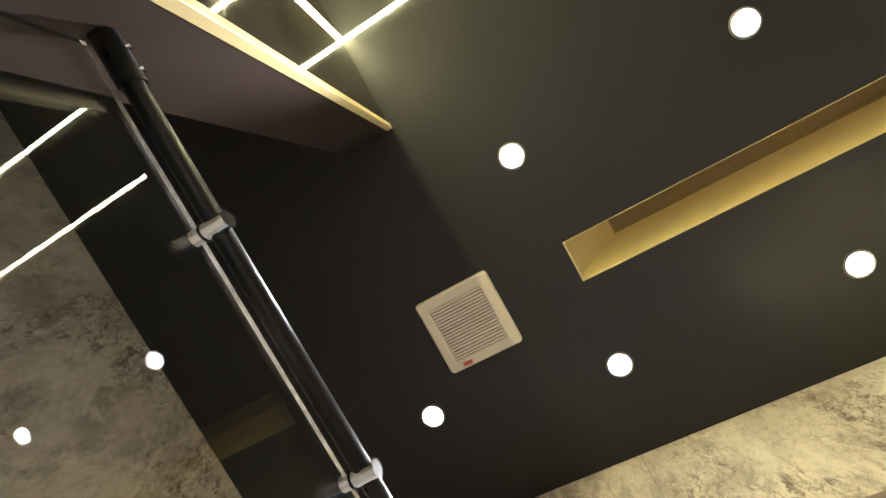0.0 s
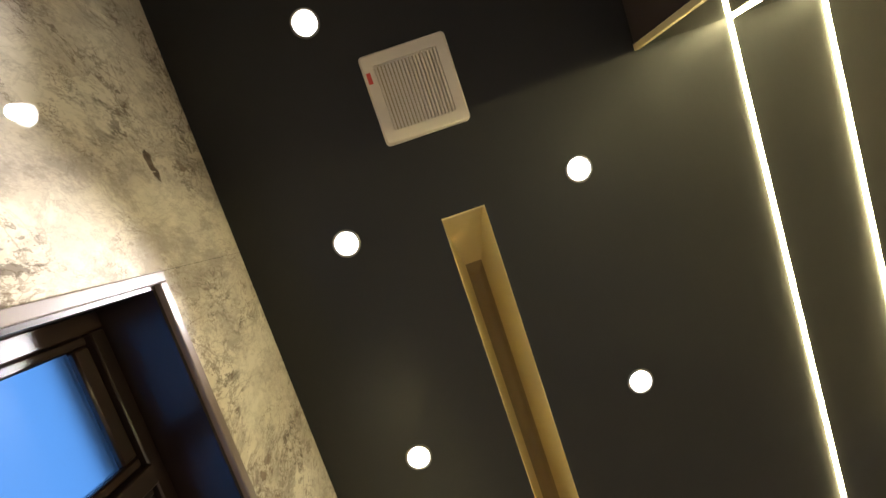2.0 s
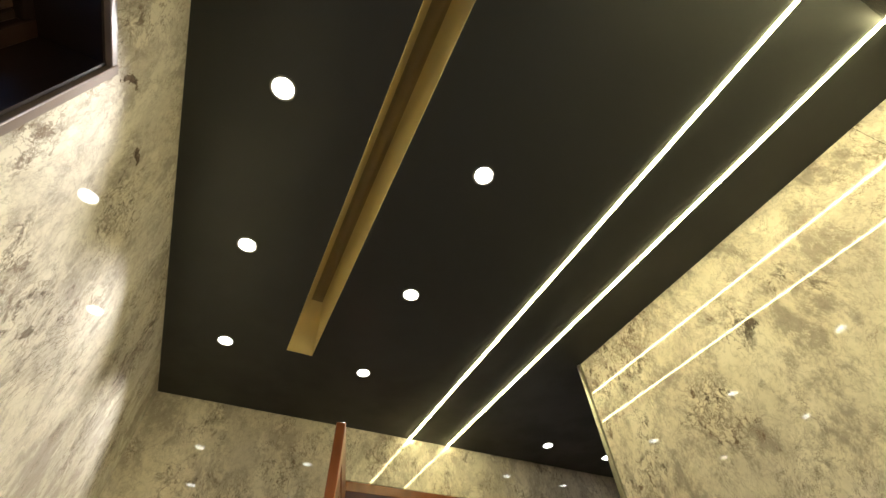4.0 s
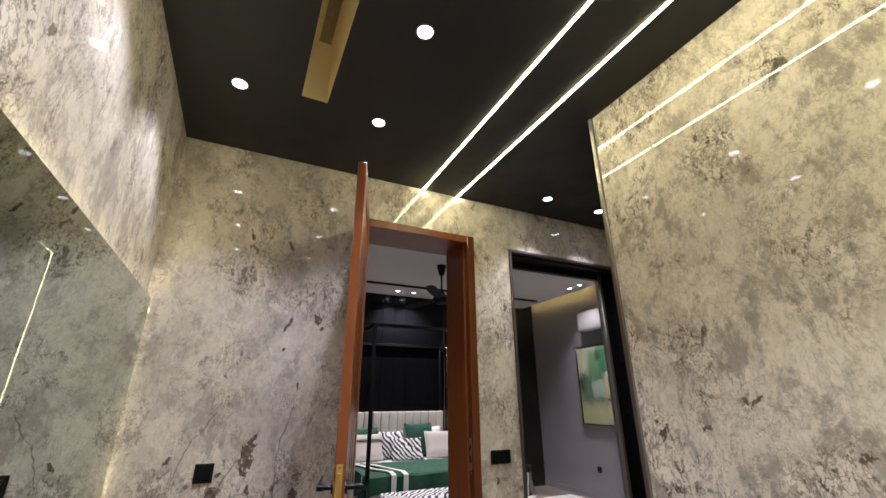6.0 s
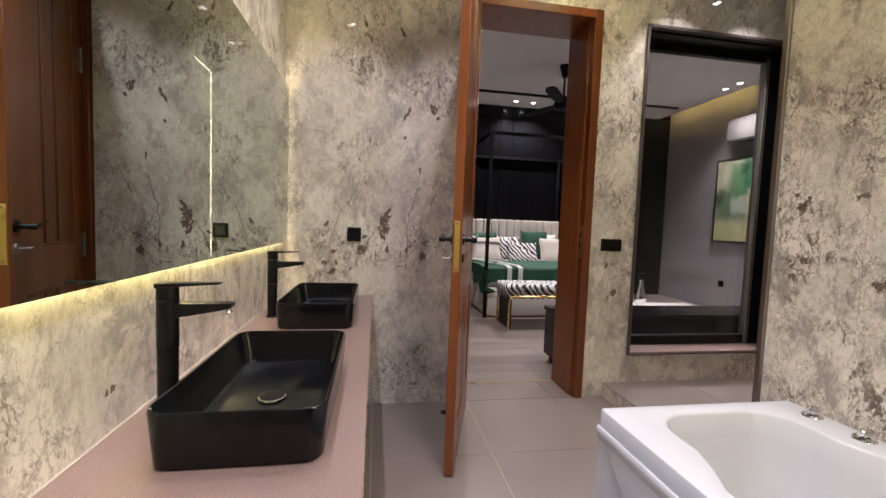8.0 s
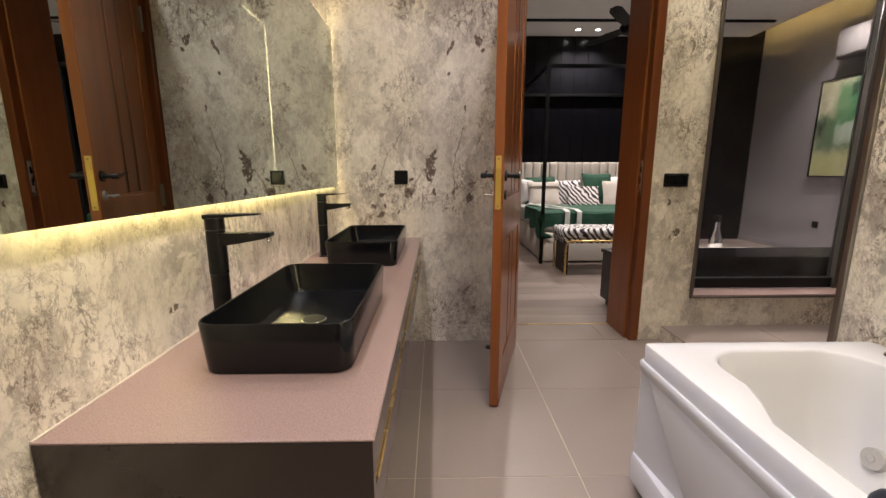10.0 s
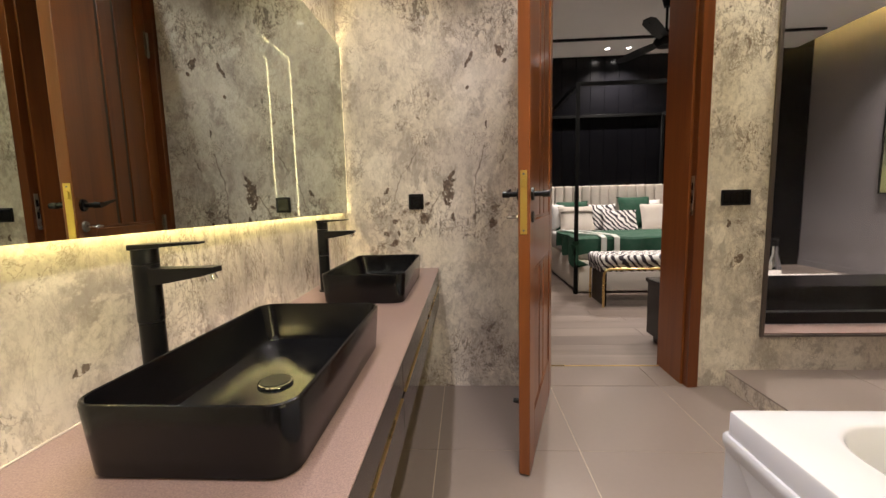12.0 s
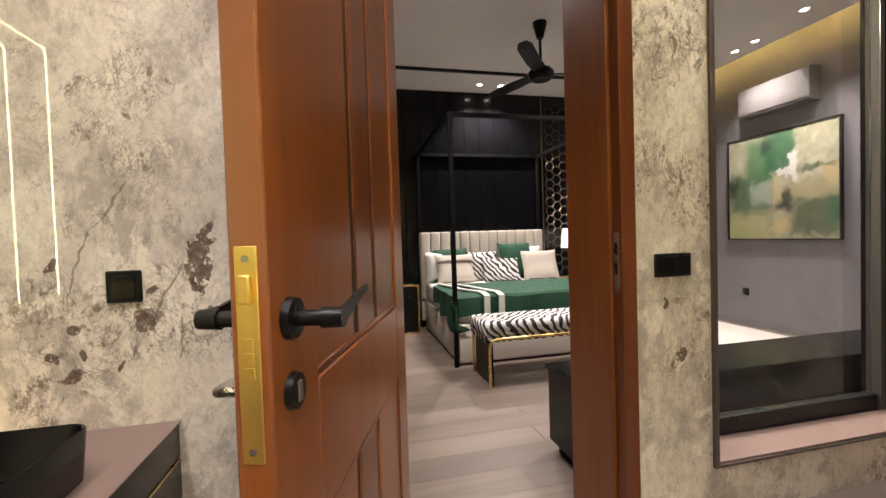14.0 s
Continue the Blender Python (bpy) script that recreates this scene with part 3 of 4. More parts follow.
plate(0.363, 0.445, 1.018, 1.102, "small square black wall socket on granite", "wall socket", 1)
plate(2.018, 2.168, 1.000, 1.082, "black modular light switch plate beside door", "light switch", 4)

# ---- door ----
fr = tagged(new("door_frame"), "red-brown teak door frame in the granite wall", "door frame", "", "structure")
XL, XR, ZT = 1.100, 1.880, 2.486
part("jamb", box(XR, 1.937, -0.020, 0.310, 0, 2.5405, 0.003), WOOD, fr)
part("jamb", box(1.053, XL, -0.020, 0.310, 0, 2.5405, 0.003), WOOD, fr)
part("head", box(XL + 0.001, XR - 0.001, -0.020, 0.310, ZT, 2.540, 0.003), WOOD, fr)
part("stop", box(XR - 0.014, XR, 0.030, 0.31, 0, ZT - 0.001, 0.002), WOOD, fr)
part("stop", box(XL, XL + 0.014, 0.030, 0.31, 0, ZT - 0.001, 0.002), WOOD, fr)
part("strike_plate", box(XR - 0.003, XR + 0.001, -0.002, 0.022, 0.95, 1.16, 0.001), SATIN_STEEL, fr, "satin steel strike plate")
for z in (1.015, 1.085):
    part("strike_hole", box(XR - 0.0036, XR - 0.0028, 0.003, 0.017, z, z + 0.04), BLACK, fr, "dark latch hole", False)

leaf = thing("door_leaf", (XL + 0.008, -0.018, 0.008), "open red-brown teak door with raised panels", "door")
ang = math.degrees(math.atan2(-0.768 + 0.022, 0.8625 - 1.092))
leaf.matrix_basis = pose(1.092, -0.0225, 0.008, 0, 0, ang)
LW, LH, TH = 0.785, 2.470, 0.042   # local x runs from hinge to free edge; local +y is the bedroom face


def lbox(name, x0, x1, y0, y1, z0, z1, mat, bevel=0.003, par=None, label=""):
    return part(name, box(x0, x1, y0, y1, z0, z1, bevel), mat, par or leaf, label)


lbox("stile", 0, 0.115, 0, TH, 0, LH, WOOD)
lbox("stile", LW - 0.125, LW, 0, TH, 0, LH, WOOD)
for z0, z1 in ((0, 0.20), (0.783, 0.973), (LH - 0.13, LH)):
    lbox("rail", 0.1152, LW - 0.1252, 0.0004, TH - 0.0004, z0, z1, WOOD)
for z0, z1, cuts in ((0.2002, 0.7828, (0.1252, 0.308, 0.450, LW - 0.1152)), (0.9732, LH - 0.1302, (0.1252, 0.318, 0.462, LW - 0.1152))):
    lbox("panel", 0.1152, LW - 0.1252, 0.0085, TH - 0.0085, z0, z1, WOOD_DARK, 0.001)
    for n, (c0, c1) in enumerate(zip(cuts, cuts[1:])):
        g0, g1 = (0.001 if n == 0 else 0.012), (0.001 if n == len(cuts) - 2 else 0.012)
        lbox("raised_board", LW - c1 + g1, LW - c0 - g0, 0.005, TH - 0.005, z0 + 0.001, z1 - 0.001, WOOD, 0.004)
    for zz in (z0 + 0.0005, z1 - 0.0125):
        lbox("bead", 0.117, LW - 0.127, 0.0025, TH - 0.0025, zz, zz + 0.012, WOOD, 0.003)
lbox("lock_plate", LW - 0.001, LW + 0.002, 0.008, 0.032, 0.925, 1.151, BRASS, 0.0008, None, "brass mortise lock plate")
for z in (0.938, 1.138):
    part("screw", cyl((LW + 0.0018, 0.020, z), (LW + 0.003, 0.020, z), 0.004, n=10), STEEL, leaf)
for z in (1.02, 1.035, 1.05):
    lbox("bolt", LW + 0.0015, LW + 0.003, 0.014, 0.026, z - 0.006, z + 0.006, BRASS, 0.0004)
lbox("latch", LW + 0.0015, LW + 0.009, 0.013, 0.027, 1.092, 1.122, BRASS, 0.002)
for side, y in ((1, TH), (-1, 0.0)):
    hz = 1.068
    h = part("handle_rose", cyl((LW - 0.045, y, hz), (LW - 0.045, y + side * 0.009, hz), 0.0245, 0.023, 24), BLACK, leaf, "black lever handle")
    bm = bmesh.new()
    add_cyl(bm, (LW - 0.045, y + side * 0.008, hz), (LW - 0.045, y + side * 0.040, hz), 0.0095, n=20)
    add_cyl(bm, (LW - 0.045, y + side * 0.039, hz), (LW - 0.045, y + side * 0.064, hz), 0.0125, 0.0115, 20)
    part("neck", bm, BLACK, h)
    bm = bmesh.new()
    loft(bm, [[(x, y + side * (0.058 + o), z + v) for o, v in ((-0.003, -hh), (0.003, -hh), (0.003, hh), (-0.003, hh))] for x, z, hh in
              ((LW - 0.045, hz, 0.010), (LW - 0.075, hz + 0.003, 0.008), (LW - 0.115, hz + 0.012, 0.006), (LW - 0.160, hz + 0.020, 0.004))], True, True)
    part("lever", bm, BLACK, h)
    k = part("key_rose", cyl((LW - 0.045, y, 0.985), (LW - 0.045, y + side * 0.008, 0.985), 0.0215, 0.020, 24), BLACK if side > 0 else STEEL, leaf, "round key rose")
    if side > 0:
        part("cylinder", box(LW - 0.050, LW - 0.040, y + 0.008, y + 0.011, 0.973, 0.997, 0.001), STEEL, k)
    else:
        part("thumb_turn", box(LW - 0.075, LW - 0.035, y - 0.050, y - 0.006, 0.979, 0.991, 0.004), CHROME, k, "chrome thumb turn")
for z in (0.22, 0.885, 1.86):
    hg = part("hinge", cyl((0.0, -0.006, z), (0.0, -0.006, z + 0.13), 0.007, n=12), STEEL, leaf, "steel butt hinge")
    part("hinge_leaf", box(0.004, 0.030, -0.0022, 0.0005, z, z + 0.13, 0.0008), STEEL, hg)
part("door_stop", cyl((LW - 0.040, -0.0005, 0.275), (LW - 0.040, -0.026, 0.275), 0.011, 0.009, 16), BLACK, leaf, "small black rubber door stop")

# ---- inner window to the bedroom ----
win = tagged(new("window_1"), "tall fixed glass panel in dark metal frame", "window", "", "structure")
WX0, WX1, WZ0, WZ1 = 2.258, 3.480, 0.284, 2.500
for a in ((WX0, WX0 + 0.020), (WX1 - 0.020, WX1)):
    part("frame", box(a[0], a[1], -0.013, 0.03, WZ0, WZ1, 0.002), DARK_METAL, win)
for a in ((WZ0, WZ0 + 0.012), (WZ1 - 0.020, WZ1)):
    part("frame", box(WX0 + 0.0202, WX1 - 0.0202, -0.0125, 0.03, a[0], a[1], 0.002), DARK_METAL, win)
part("sill", box(WX0 + 0.0205, WX1 - 0.0205, -0.006, 0.150, WZ0 + 0.0125, 0.304, 0.002), QUARTZ, win, "mauve quartz sill")
for a in ((WX0 + 0.005, WX0 + 0.0235), (WX1 - 0.0235, WX1 - 0.005)):
    part("reveal", box(a[0], a[1], 0.0302, 0.29, 0.3045, WZ1 - 0.021), BLACK, win, "black reveal lining", False)
part("reveal", box(WX0 + 0.024, WX1 - 0.024, 0.0302, 0.29, WZ1 - 0.035, WZ1 - 0.0205), BLACK, win, "black reveal lining", False)
for a in ((WX0 + 0.024, WX0 + 0.040), (WX1 - 0.11, WX1 - 0.024)):
    part("inner_frame", box(a[0], a[1], 0.152, 0.205, 0.305, WZ1 - 0.0355, 0.003), BLACK, win)
for a in ((0.305, 0.375), (WZ1 - 0.085, WZ1 - 0.0355)):
    part("inner_frame", box(WX0 + 0.0405, WX1 - 0.1405, 0.153, 0.204, a[0], a[1], 0.003), BLACK, win)
part("post", box(WX1 - 0.140, WX1 - 0.1105, 0.140, 0.200, 0.306, WZ1 - 0.036, 0.002), STEEL, win, "slim metal post")
pane = part("pane", box(WX0 + 0.0405, WX1 - 0.1405, 0.176, 0.182, 0.3755, WZ1 - 0.0855), WINDOW_GLASS, win, "", False)
pane.visible_shadow = False

# ---- timber window in the vanity wall ----
tw = tagged(new("window_2"), "dark timber casement window with blue dusk behind", "window", "", "structure")
Y0, Y1, Z0, Z1 = -2.722, -2.003, 1.03, 2.500
for a in ((Y0, Y0 + 0.022, Z0, Z1), (Y1 - 0.022, Y1, Z0, Z1)):
    part("stone_trim", box(-0.20, 0.010, a[0], a[1], a[2], a[3], 0.002), TRIM_STONE, tw)
for a in ((Z0, Z0 + 0.022), (Z1 - 0.022, Z1)):
    part("stone_trim", box(-0.20, 0.009, Y0 + 0.0222, Y1 - 0.0222, a[0], a[1], 0.002), TRIM_STONE, tw)
ya, yb, za, zb = Y0 + 0.0225, Y1 - 0.0225, Z0 + 0.0225, Z1 - 0.0225
for a in ((ya, ya + 0.008), (yb - 0.008, yb)):
    part("lining", box(-0.20, -0.002, a[0], a[1], za, zb), WOOD_DARK, tw, "", False)
for a in ((za, za + 0.008), (zb - 0.008, zb)):
    part("lining", box(-0.20, -0.003, ya + 0.0082, yb - 0.0082, a[0], a[1]), WOOD_DARK, tw, "", False)
for a in ((ya + 0.0085, ya + 0.045), (yb - 0.045, yb - 0.0085)):
    part("frame", box(-0.160, -0.112, a[0], a[1], za + 0.009, zb - 0.009, 0.003), WOOD_DARK, tw)
for a in ((za + 0.009, za + 0.05), (zb - 0.042, zb - 0.009)):
    part("frame", box(-0.159, -0.113, ya + 0.0452, yb - 0.0452, a[0], a[1], 0.003), WOOD_DARK, tw)
part("mullion", box(-0.155, -0.105, -2.388, -2.348, za + 0.0505, zb - 0.0425, 0.003), WOOD_DARK, tw)
for y0, y1, lower in ((ya + 0.0455, -2.3885, 0.0), (-2.3475, yb - 0.0455, 0.024)):
    for a in ((y0, y0 + 0.020), (y1 - 0.020, y1)):
        part("sash", box(-0.148, -0.122, a[0], a[1], za + 0.051, zb - 0.043, 0.004), WOOD_DARK, tw)
    for a in ((za + 0.051, za + 0.09), (zb - 0.0775 - lower, zb - 0.043)):
        part("sash", box(-0.147, -0.123, y0 + 0.0202, y1 - 0.0202, a[0], a[1], 0.004), WOOD_DARK, tw)
    pn = part("pane", box(-0.138, -0.134, y0 + 0.0205, y1 - 0.0205, za + 0.0905, zb - 0.078 - lower), FROST, tw, "", False)
    pn.visible_shadow = False

# ---- shower screen ----
bar = thing("shower_bar", (0, -2.98, 2.012), "black round shower support bar with chrome clamps", "shower bar")
part("tube", cyl((0.0, 0, 0), (1.240, 0, 0), 0.0105, n=24), BLACK, bar)
for x0, x1 in ((1.190, 1.243), (0.0, 0.045)):
    sk = part("socket", cyl((x0, 0, 0), (x1, 0, 0), 0.0135, n=24), BLACK, bar)
    for dx in (0.012, 0.036):
        part("set_screw", cyl((x0 + dx, 0.012, 0.004), (x0 + dx, 0.0165, 0.0055), 0.0035, n=10), CHROME, sk, "chrome set screw")
for x in (1.034, 0.743):
    c = part("clamp", cyl((x, -0.030, -0.004), (x, 0.017, -0.004), 0.0095, n=20), CHROME, bar, "chrome glass clamp")
    part("collar", cyl((x, -0.013, -0.004), (x, -0.0105, -0.004), 0.0102, n=20), BLACK, c)
gl = tagged(part("shower_glass", box(0.637, 1.241, -3.003, -2.993, 0.02, 2.002), GLASS, None, "", False), "clear frameless shower glass panel", "shower screen")
gl.visible_shadow = False
part("edge_profile", box(0.615, 0.6365, -3.010, -2.986, 0.02, 1.998, 0.002), PALE_METAL, gl, "pale metal edge profile")

# ---- bathtub ----
tub = thing("bathtub", (0, 0, 0), "white acrylic whirlpool bathtub with moulded skirt", "bathtub")
TX0, TX1, TY0, TY1 = 1.288, 2.064, -2.900, -1.268
cx, cy, w, d = (TX0 + TX1) / 2, (TY0 + TY1) / 2, TX1 - TX0, TY1 - TY0


def dense(loop, n=14):
    """The same loop with its four straight sides cut into n pieces."""
    out, per = [], len(loop) // 4
    for k in range(4):
        corner, nxt = loop[k * per:(k + 1) * per], Vector(loop[((k + 1) * per) % len(loop)])
        out += corner
        last = Vector(corner[-1])
        out += [tuple(last.lerp(nxt, i / n)) for i in range(1, n)]
    return out


def well(inset, r, z):
    """Inner outline of the bath: narrower at its foot, with a soft shoulder on both long sides."""
    pts = []
    for x, y, h in dense(rrect(1.675, -2.055, 0.620 - 2 * inset, 1.432 - 2 * inset, r, z, 8)):
        t = min(1.0, max(0.0, (y + 1.73) / 0.17))
        pts.append((x + 0.068 * t * t * (3 - 2 * t) * (1 if x < 1.675 else -1) * min(1.0, abs(x - 1.675) / 0.2), y, h))
    return pts


def rim(inset, r, z):
    return dense(rrect(cx, cy, w - 2 * inset, d - 2 * inset, r, z, 8))


bm = bmesh.new()
loft(bm, [rim(0.010, 0.012, 0.48), rim(0.010, 0.012, 0.535), rim(0.0125, 0.013, 0.5395), rim(0.018, 0.014, 0.541), well(-0.006, 0.135, 0.541), well(0.001, 0.130, 0.539), well(0.006, 0.126, 0.533),
          well(0.016, 0.120, 0.46), well(0.040, 0.115, 0.30), well(0.065, 0.11, 0.19), well(0.095, 0.10, 0.153), well(0.14, 0.09, 0.143), well(0.29, 0.01, 0.140)], False, True)
part("shell", bm, ACRYLIC, tub)
bm = bmesh.new()
loft(bm, [rrect(cx, cy, w - 0.012, d - 0.012, 0.016, 0.440), rrect(cx, cy, w, d, 0.016, 0.462), rrect(cx, cy, w, d, 0.016, 0.476),
          rrect(cx, cy, w - 0.008, d - 0.008, 0.014, 0.482), rrect(cx, cy, w - 0.030, d - 0.030, 0.012, 0.4825)], False, False)
part("upper_lip", bm, ACRYLIC, tub)
bm = bmesh.new()
loft(bm, [rrect(cx, cy, w - 0.030, d - 0.030, 0.02, 0.030), rrect(cx, cy, w + 0.004, d + 0.004, 0.022, 0.045), rrect(cx, cy, w + 0.004, d + 0.004, 0.022, 0.128),
          rrect(cx, cy, w - 0.006, d - 0.006, 0.020, 0.140), rrect(cx, cy, w - 0.11, d - 0.05, 0.018, 0.146)], False, False)
part("lower_skirt", bm, ACRYLIC, tub)
part("end_skirt", box(TX0 + 0.010, TX1 - 0.01, TY1 - 0.030, TY1 - 0.006, 0.135, 0.445, 0.004, 2), ACRYLIC, tub)
# moulded long side: a flat panel whose slanting edge rises from a triangular hollow
bm = bmesh.new()
ya, yb = TY1 - 0.050, TY1 - 0.36
loft(bm, [[(x, ya, 0.446), (x, TY0 + 0.03, 0.446), (x, TY0 + 0.03, 0.135), (x, yb, 0.135)] for x in (TX0 + 0.006, TX0 + 0.05)], True, True)
bmesh.ops.bevel(bm, geom=[e for e in bm.edges if abs(e.verts[0].co.x - e.verts[1].co.x) < 0.001], offset=0.005, segments=2, profile=0.5, affect="EDGES")
part("side_panel", bm, ACRYLIC, tub)
bm = bmesh.new()
loft(bm, [[(TX0 + 0.008, TY1 - 0.012, z), (TX0 + 0.046, TY1 - 0.34, z), (TX0 + 0.07, TY1 - 0.34, z), (TX0 + 0.04, TY1 - 0.012, z)] for z in (0.135, 0.446)], True, True)
part("hollow", bm, ACRYLIC, tub)
part("plinth", box(TX0 + 0.03, TX1 - 0.01, TY0 + 0.03, TY1 - 0.03, 0.0, 0.036), BLACK, tub, "dark recessed plinth")
for x, y in ((2.005, -1.40), (2.005, -1.55), (2.005, -1.72)):
    kb = part("knob", cyl((x, y, 0.5405), (x, y, 0.546), 0.030, 0.028, 24), CHROME, tub, "chrome bath control")
    part("grip", box(x - 0.022, x + 0.022, y - 0.010, y + 0.010, 0.5465, 0.574, 0.005), CHROME, kb)
for x, y, z, d in ((1.876, -1.510, 0.280, -1), (1.938, -2.05, 0.280, -1), (1.405, -1.642, 0.490, 1)):
    r = 0.034 if d < 0 else 0.02
    j = part("jet", cyl((x, y, z), (x + d * 0.016, y, z + 0.004), r, r * 0.9, 24), JET_GREY, tub, "pale grey round water jet")
    part("nozzle", cyl((x + d * 0.0155, y, z + 0.004), (x + d * 0.021, y, z + 0.005), r * 0.3, n=14), CHROME, j)
hx = TX0 + 0.060
arc = [(-1.955, 0.548), (-1.956, 0.556), (-1.962, 0.566), (-1.974, 0.576), (-1.995, 0.582), (-2.08, 0.584), (-2.165, 0.582), (-2.186, 0.576), (-2.198, 0.566), (-2.204, 0.556), (-2.205, 0.548)]
g = part("grab_handle", tube(bmesh.new(), [(hx + 0.12 * (z - 0.552), y, z) for y, z in arc], 0.017, 16), SLATE, tub, "dark slate rubber grab handle")
part("grip_strip", box(hx - 0.004, hx + 0.014, -2.17, -1.99, 0.556, 0.570, 0.004, 2), CREAM_FABRIC, g, "cream strip under the grip")
for y in (-1.955, -2.205):
    part("foot", cyl((hx, y, 0.5412), (hx, y, 0.549), 0.020, 0.018, 20), SLATE, g)

# padded headrest leaning on the wall, narrower towards the rim
bm = bmesh.new()
rings = []
for i in range(15):
    u = i / 14
    z = 0.5415 + 0.262 * u
    hw = 0.112 + 0.022 * math.sin(u * math.pi * 0.55) - 0.05 * max(0.0, u - 0.93) / 0.07
    th = 0.030 * (1 - max(0.0, u - 0.86) ** 2 * 28) * (0.7 + 0.3 * math.sin(math.pi * min(1.0, u + 0.1)))
    ring = []
    for k in range(32):
        a = 2 * math.pi * k / 32
        c, q = math.cos(a), math.sin(a)
        y = math.copysign(abs(c) ** 0.45, c) * hw
        dip = 0.022 * u ** 6 * math.exp(-((y - 0.045) / 0.035) ** 2)
        ring.append((math.copysign(abs(q) ** 0.7, q) * th, y, z - dip))
    rings.append(ring)
loft(bm, rings, True, True)
hr = tagged(part("bath_headrest", bm, CREAM_FABRIC), "cream padded headrest standing on the bathtub rim", "headrest")
hr.matrix_basis = pose(2.032, -1.842, 0.0005)

# ---- bedroom shell ----
structure("bedroom_floor", box(-0.6, 5.75, 0.29, 4.2, -0.12, -0.006), PLANK, "grey oak plank floor of the bedroom", "floor")
structure("wall_bedroom_east", box(5.62, 5.75, 0.29, 4.2, -0.1, BZ + 0.3), GREY_WALL, "plain dark grey bedroom wall", "wall")
structure("wall_bedroom_west", box(-0.72, -0.6, 0.29, 4.2, -0.1, BZ + 0.3), GREY_WALL, "plain dark grey bedroom wall", "wall")
headwall = structure("wall_bedroom_north", box(-0.6, 5.62, 4.08, 4.2, -0.1, BZ + 0.3), BLACK, "black panelled wall behind the bed", "wall")
structure("wall_bedroom_south", box(3.75, 5.62, 0.15, 0.29, -0.1, BZ + 0.3), GREY_WALL, "plain dark grey bedroom wall", "wall")
bm = box(-0.6, 5.38, 0.29, 4.08, BZ, BZ + 0.05)
add_box(bm, -0.6, 5.75, 0.29, 4.2, BZ + 0.24, BZ + 0.3)
structure("bedroom_ceiling", bm, BED_CEIL, "pale grey dropped bedroom ceiling with cove", "ceiling")
cv = thing("cove_light", (5.36, 2.2, BZ + 0.055), "warm golden cove light strip above the wall", "cove light")
part("strip", box(-0.012, 0.012, -1.85, 1.85, 0, 0.012), LIT_COVE, cv, "", False)
structure("skirting", box(5.606, 5.6198, 0.291, 4.079, -0.005, 0.08), GREY_WALL, "dark grey skirting along bedroom wall", "skirting")
for k in range(30):
    x = -0.55 + k * 0.205
    part("panel", box(x, x + 0.2035, 4.060, 4.0795, 0.0, BZ - 0.002, 0.004), BLACK_PANEL, headwall, "", False)
for x, y in BED_DOWNLIGHTS_AND_FILL:
    downlight(x, y, BZ, LIT_BED, "round recessed bedroom downlight in pale ceiling; two are unseen additions")
    spot("bedroom_downlight_and_fill_lamp", x, y, BZ - 0.04, BED_W if x < 5 else BED_W * 0.56, (1.0, 0.90, 0.82), 120 if x < 5 else 104, 0.8)
tagged(part("ceiling_track", box(0.2, 5.2, 3.36, 3.40, BZ - 0.028, BZ - 0.0005, 0.002), BLACK), "black ceiling light track across the bedroom", "light track")

# ceiling fan
cf = thing("ceiling_fan", (2.745, 2.249, 2.646), "black three-blade ceiling fan with short rod", "ceiling fan")
bm = bmesh.new()
loft(bm, [[(r * math.cos(2 * math.pi * k / 28), r * math.sin(2 * math.pi * k / 28), h) for k in range(28)] for r, h in
          ((0.02, -0.075), (0.085, -0.068), (0.115, -0.035), (0.118, 0.0), (0.095, 0.03), (0.045, 0.045), (0.03, 0.09))], True, True)
part("motor", bm, BLACK, cf)
part("rod", cyl((0, 0, 0.08), (0, 0, 0.37), 0.013, n=14), BLACK, cf)
bm = bmesh.new()
loft(bm, [[(r * math.cos(2 * math.pi * k / 24), r * math.sin(2 * math.pi * k / 24), h) for k in range(24)] for r, h in ((0.03, 0.31), (0.062, 0.43), (0.064, 0.4535))], True, True)
part("canopy", bm, BLACK, cf)
for a in (232, 112, 352):
    bm = bmesh.new()
    rows = []
    for i in range(9):
        u = i / 8
        x = 0.09 + u * 0.60
        hw = 0.040 + 0.022 * min(1.0, u * 2.5) - 0.030 * max(0.0, (u - 0.86) / 0.14) ** 2
        t = radians(16 * (1 - 0.4 * u))
        rows.append([(x, hw * s * math.cos(t), hw * s * math.sin(t) + o - 0.01) for s, o in ((-1, -0.003), (1, -0.003), (1, 0.003), (-1, 0.003))])
    loft(bm, rows, True, True)
    bmesh.ops.rotate(bm, verts=bm.verts, cent=(0, 0, 0), matrix=Matrix.Rotation(radians(a), 3, "Z"))
    part("blade", bm, BLACK, cf)

# ---- bed ----
BX0, BX1, BY0, BY1 = 1.885, 3.545, 2.300, 3.93
bed = thing("canopy_bed", (0, 0, 0), "black four-poster bed with beige channelled headboard", "bed")
for x, y in ((1.878, 2.29), (3.555, 2.29), (1.878, 4.03), (3.555, 4.03)):
    part("post", box(x - 0.019, x + 0.019, y - 0.019, y + 0.019, 0, 2.27, 0.002), POST_BLACK, bed, "slim black bed post")
for y in (2.29, 4.03):
    part("canopy_rail", box(1.898, 3.535, y - 0.019, y + 0.019, 2.23, 2.268, 0.002), POST_BLACK, bed)
for x in (1.878, 3.555):
    part("canopy_rail", box(x - 0.019, x + 0.019, 2.31, 4.01, 2.23, 2.268, 0.002), POST_BLACK, bed)
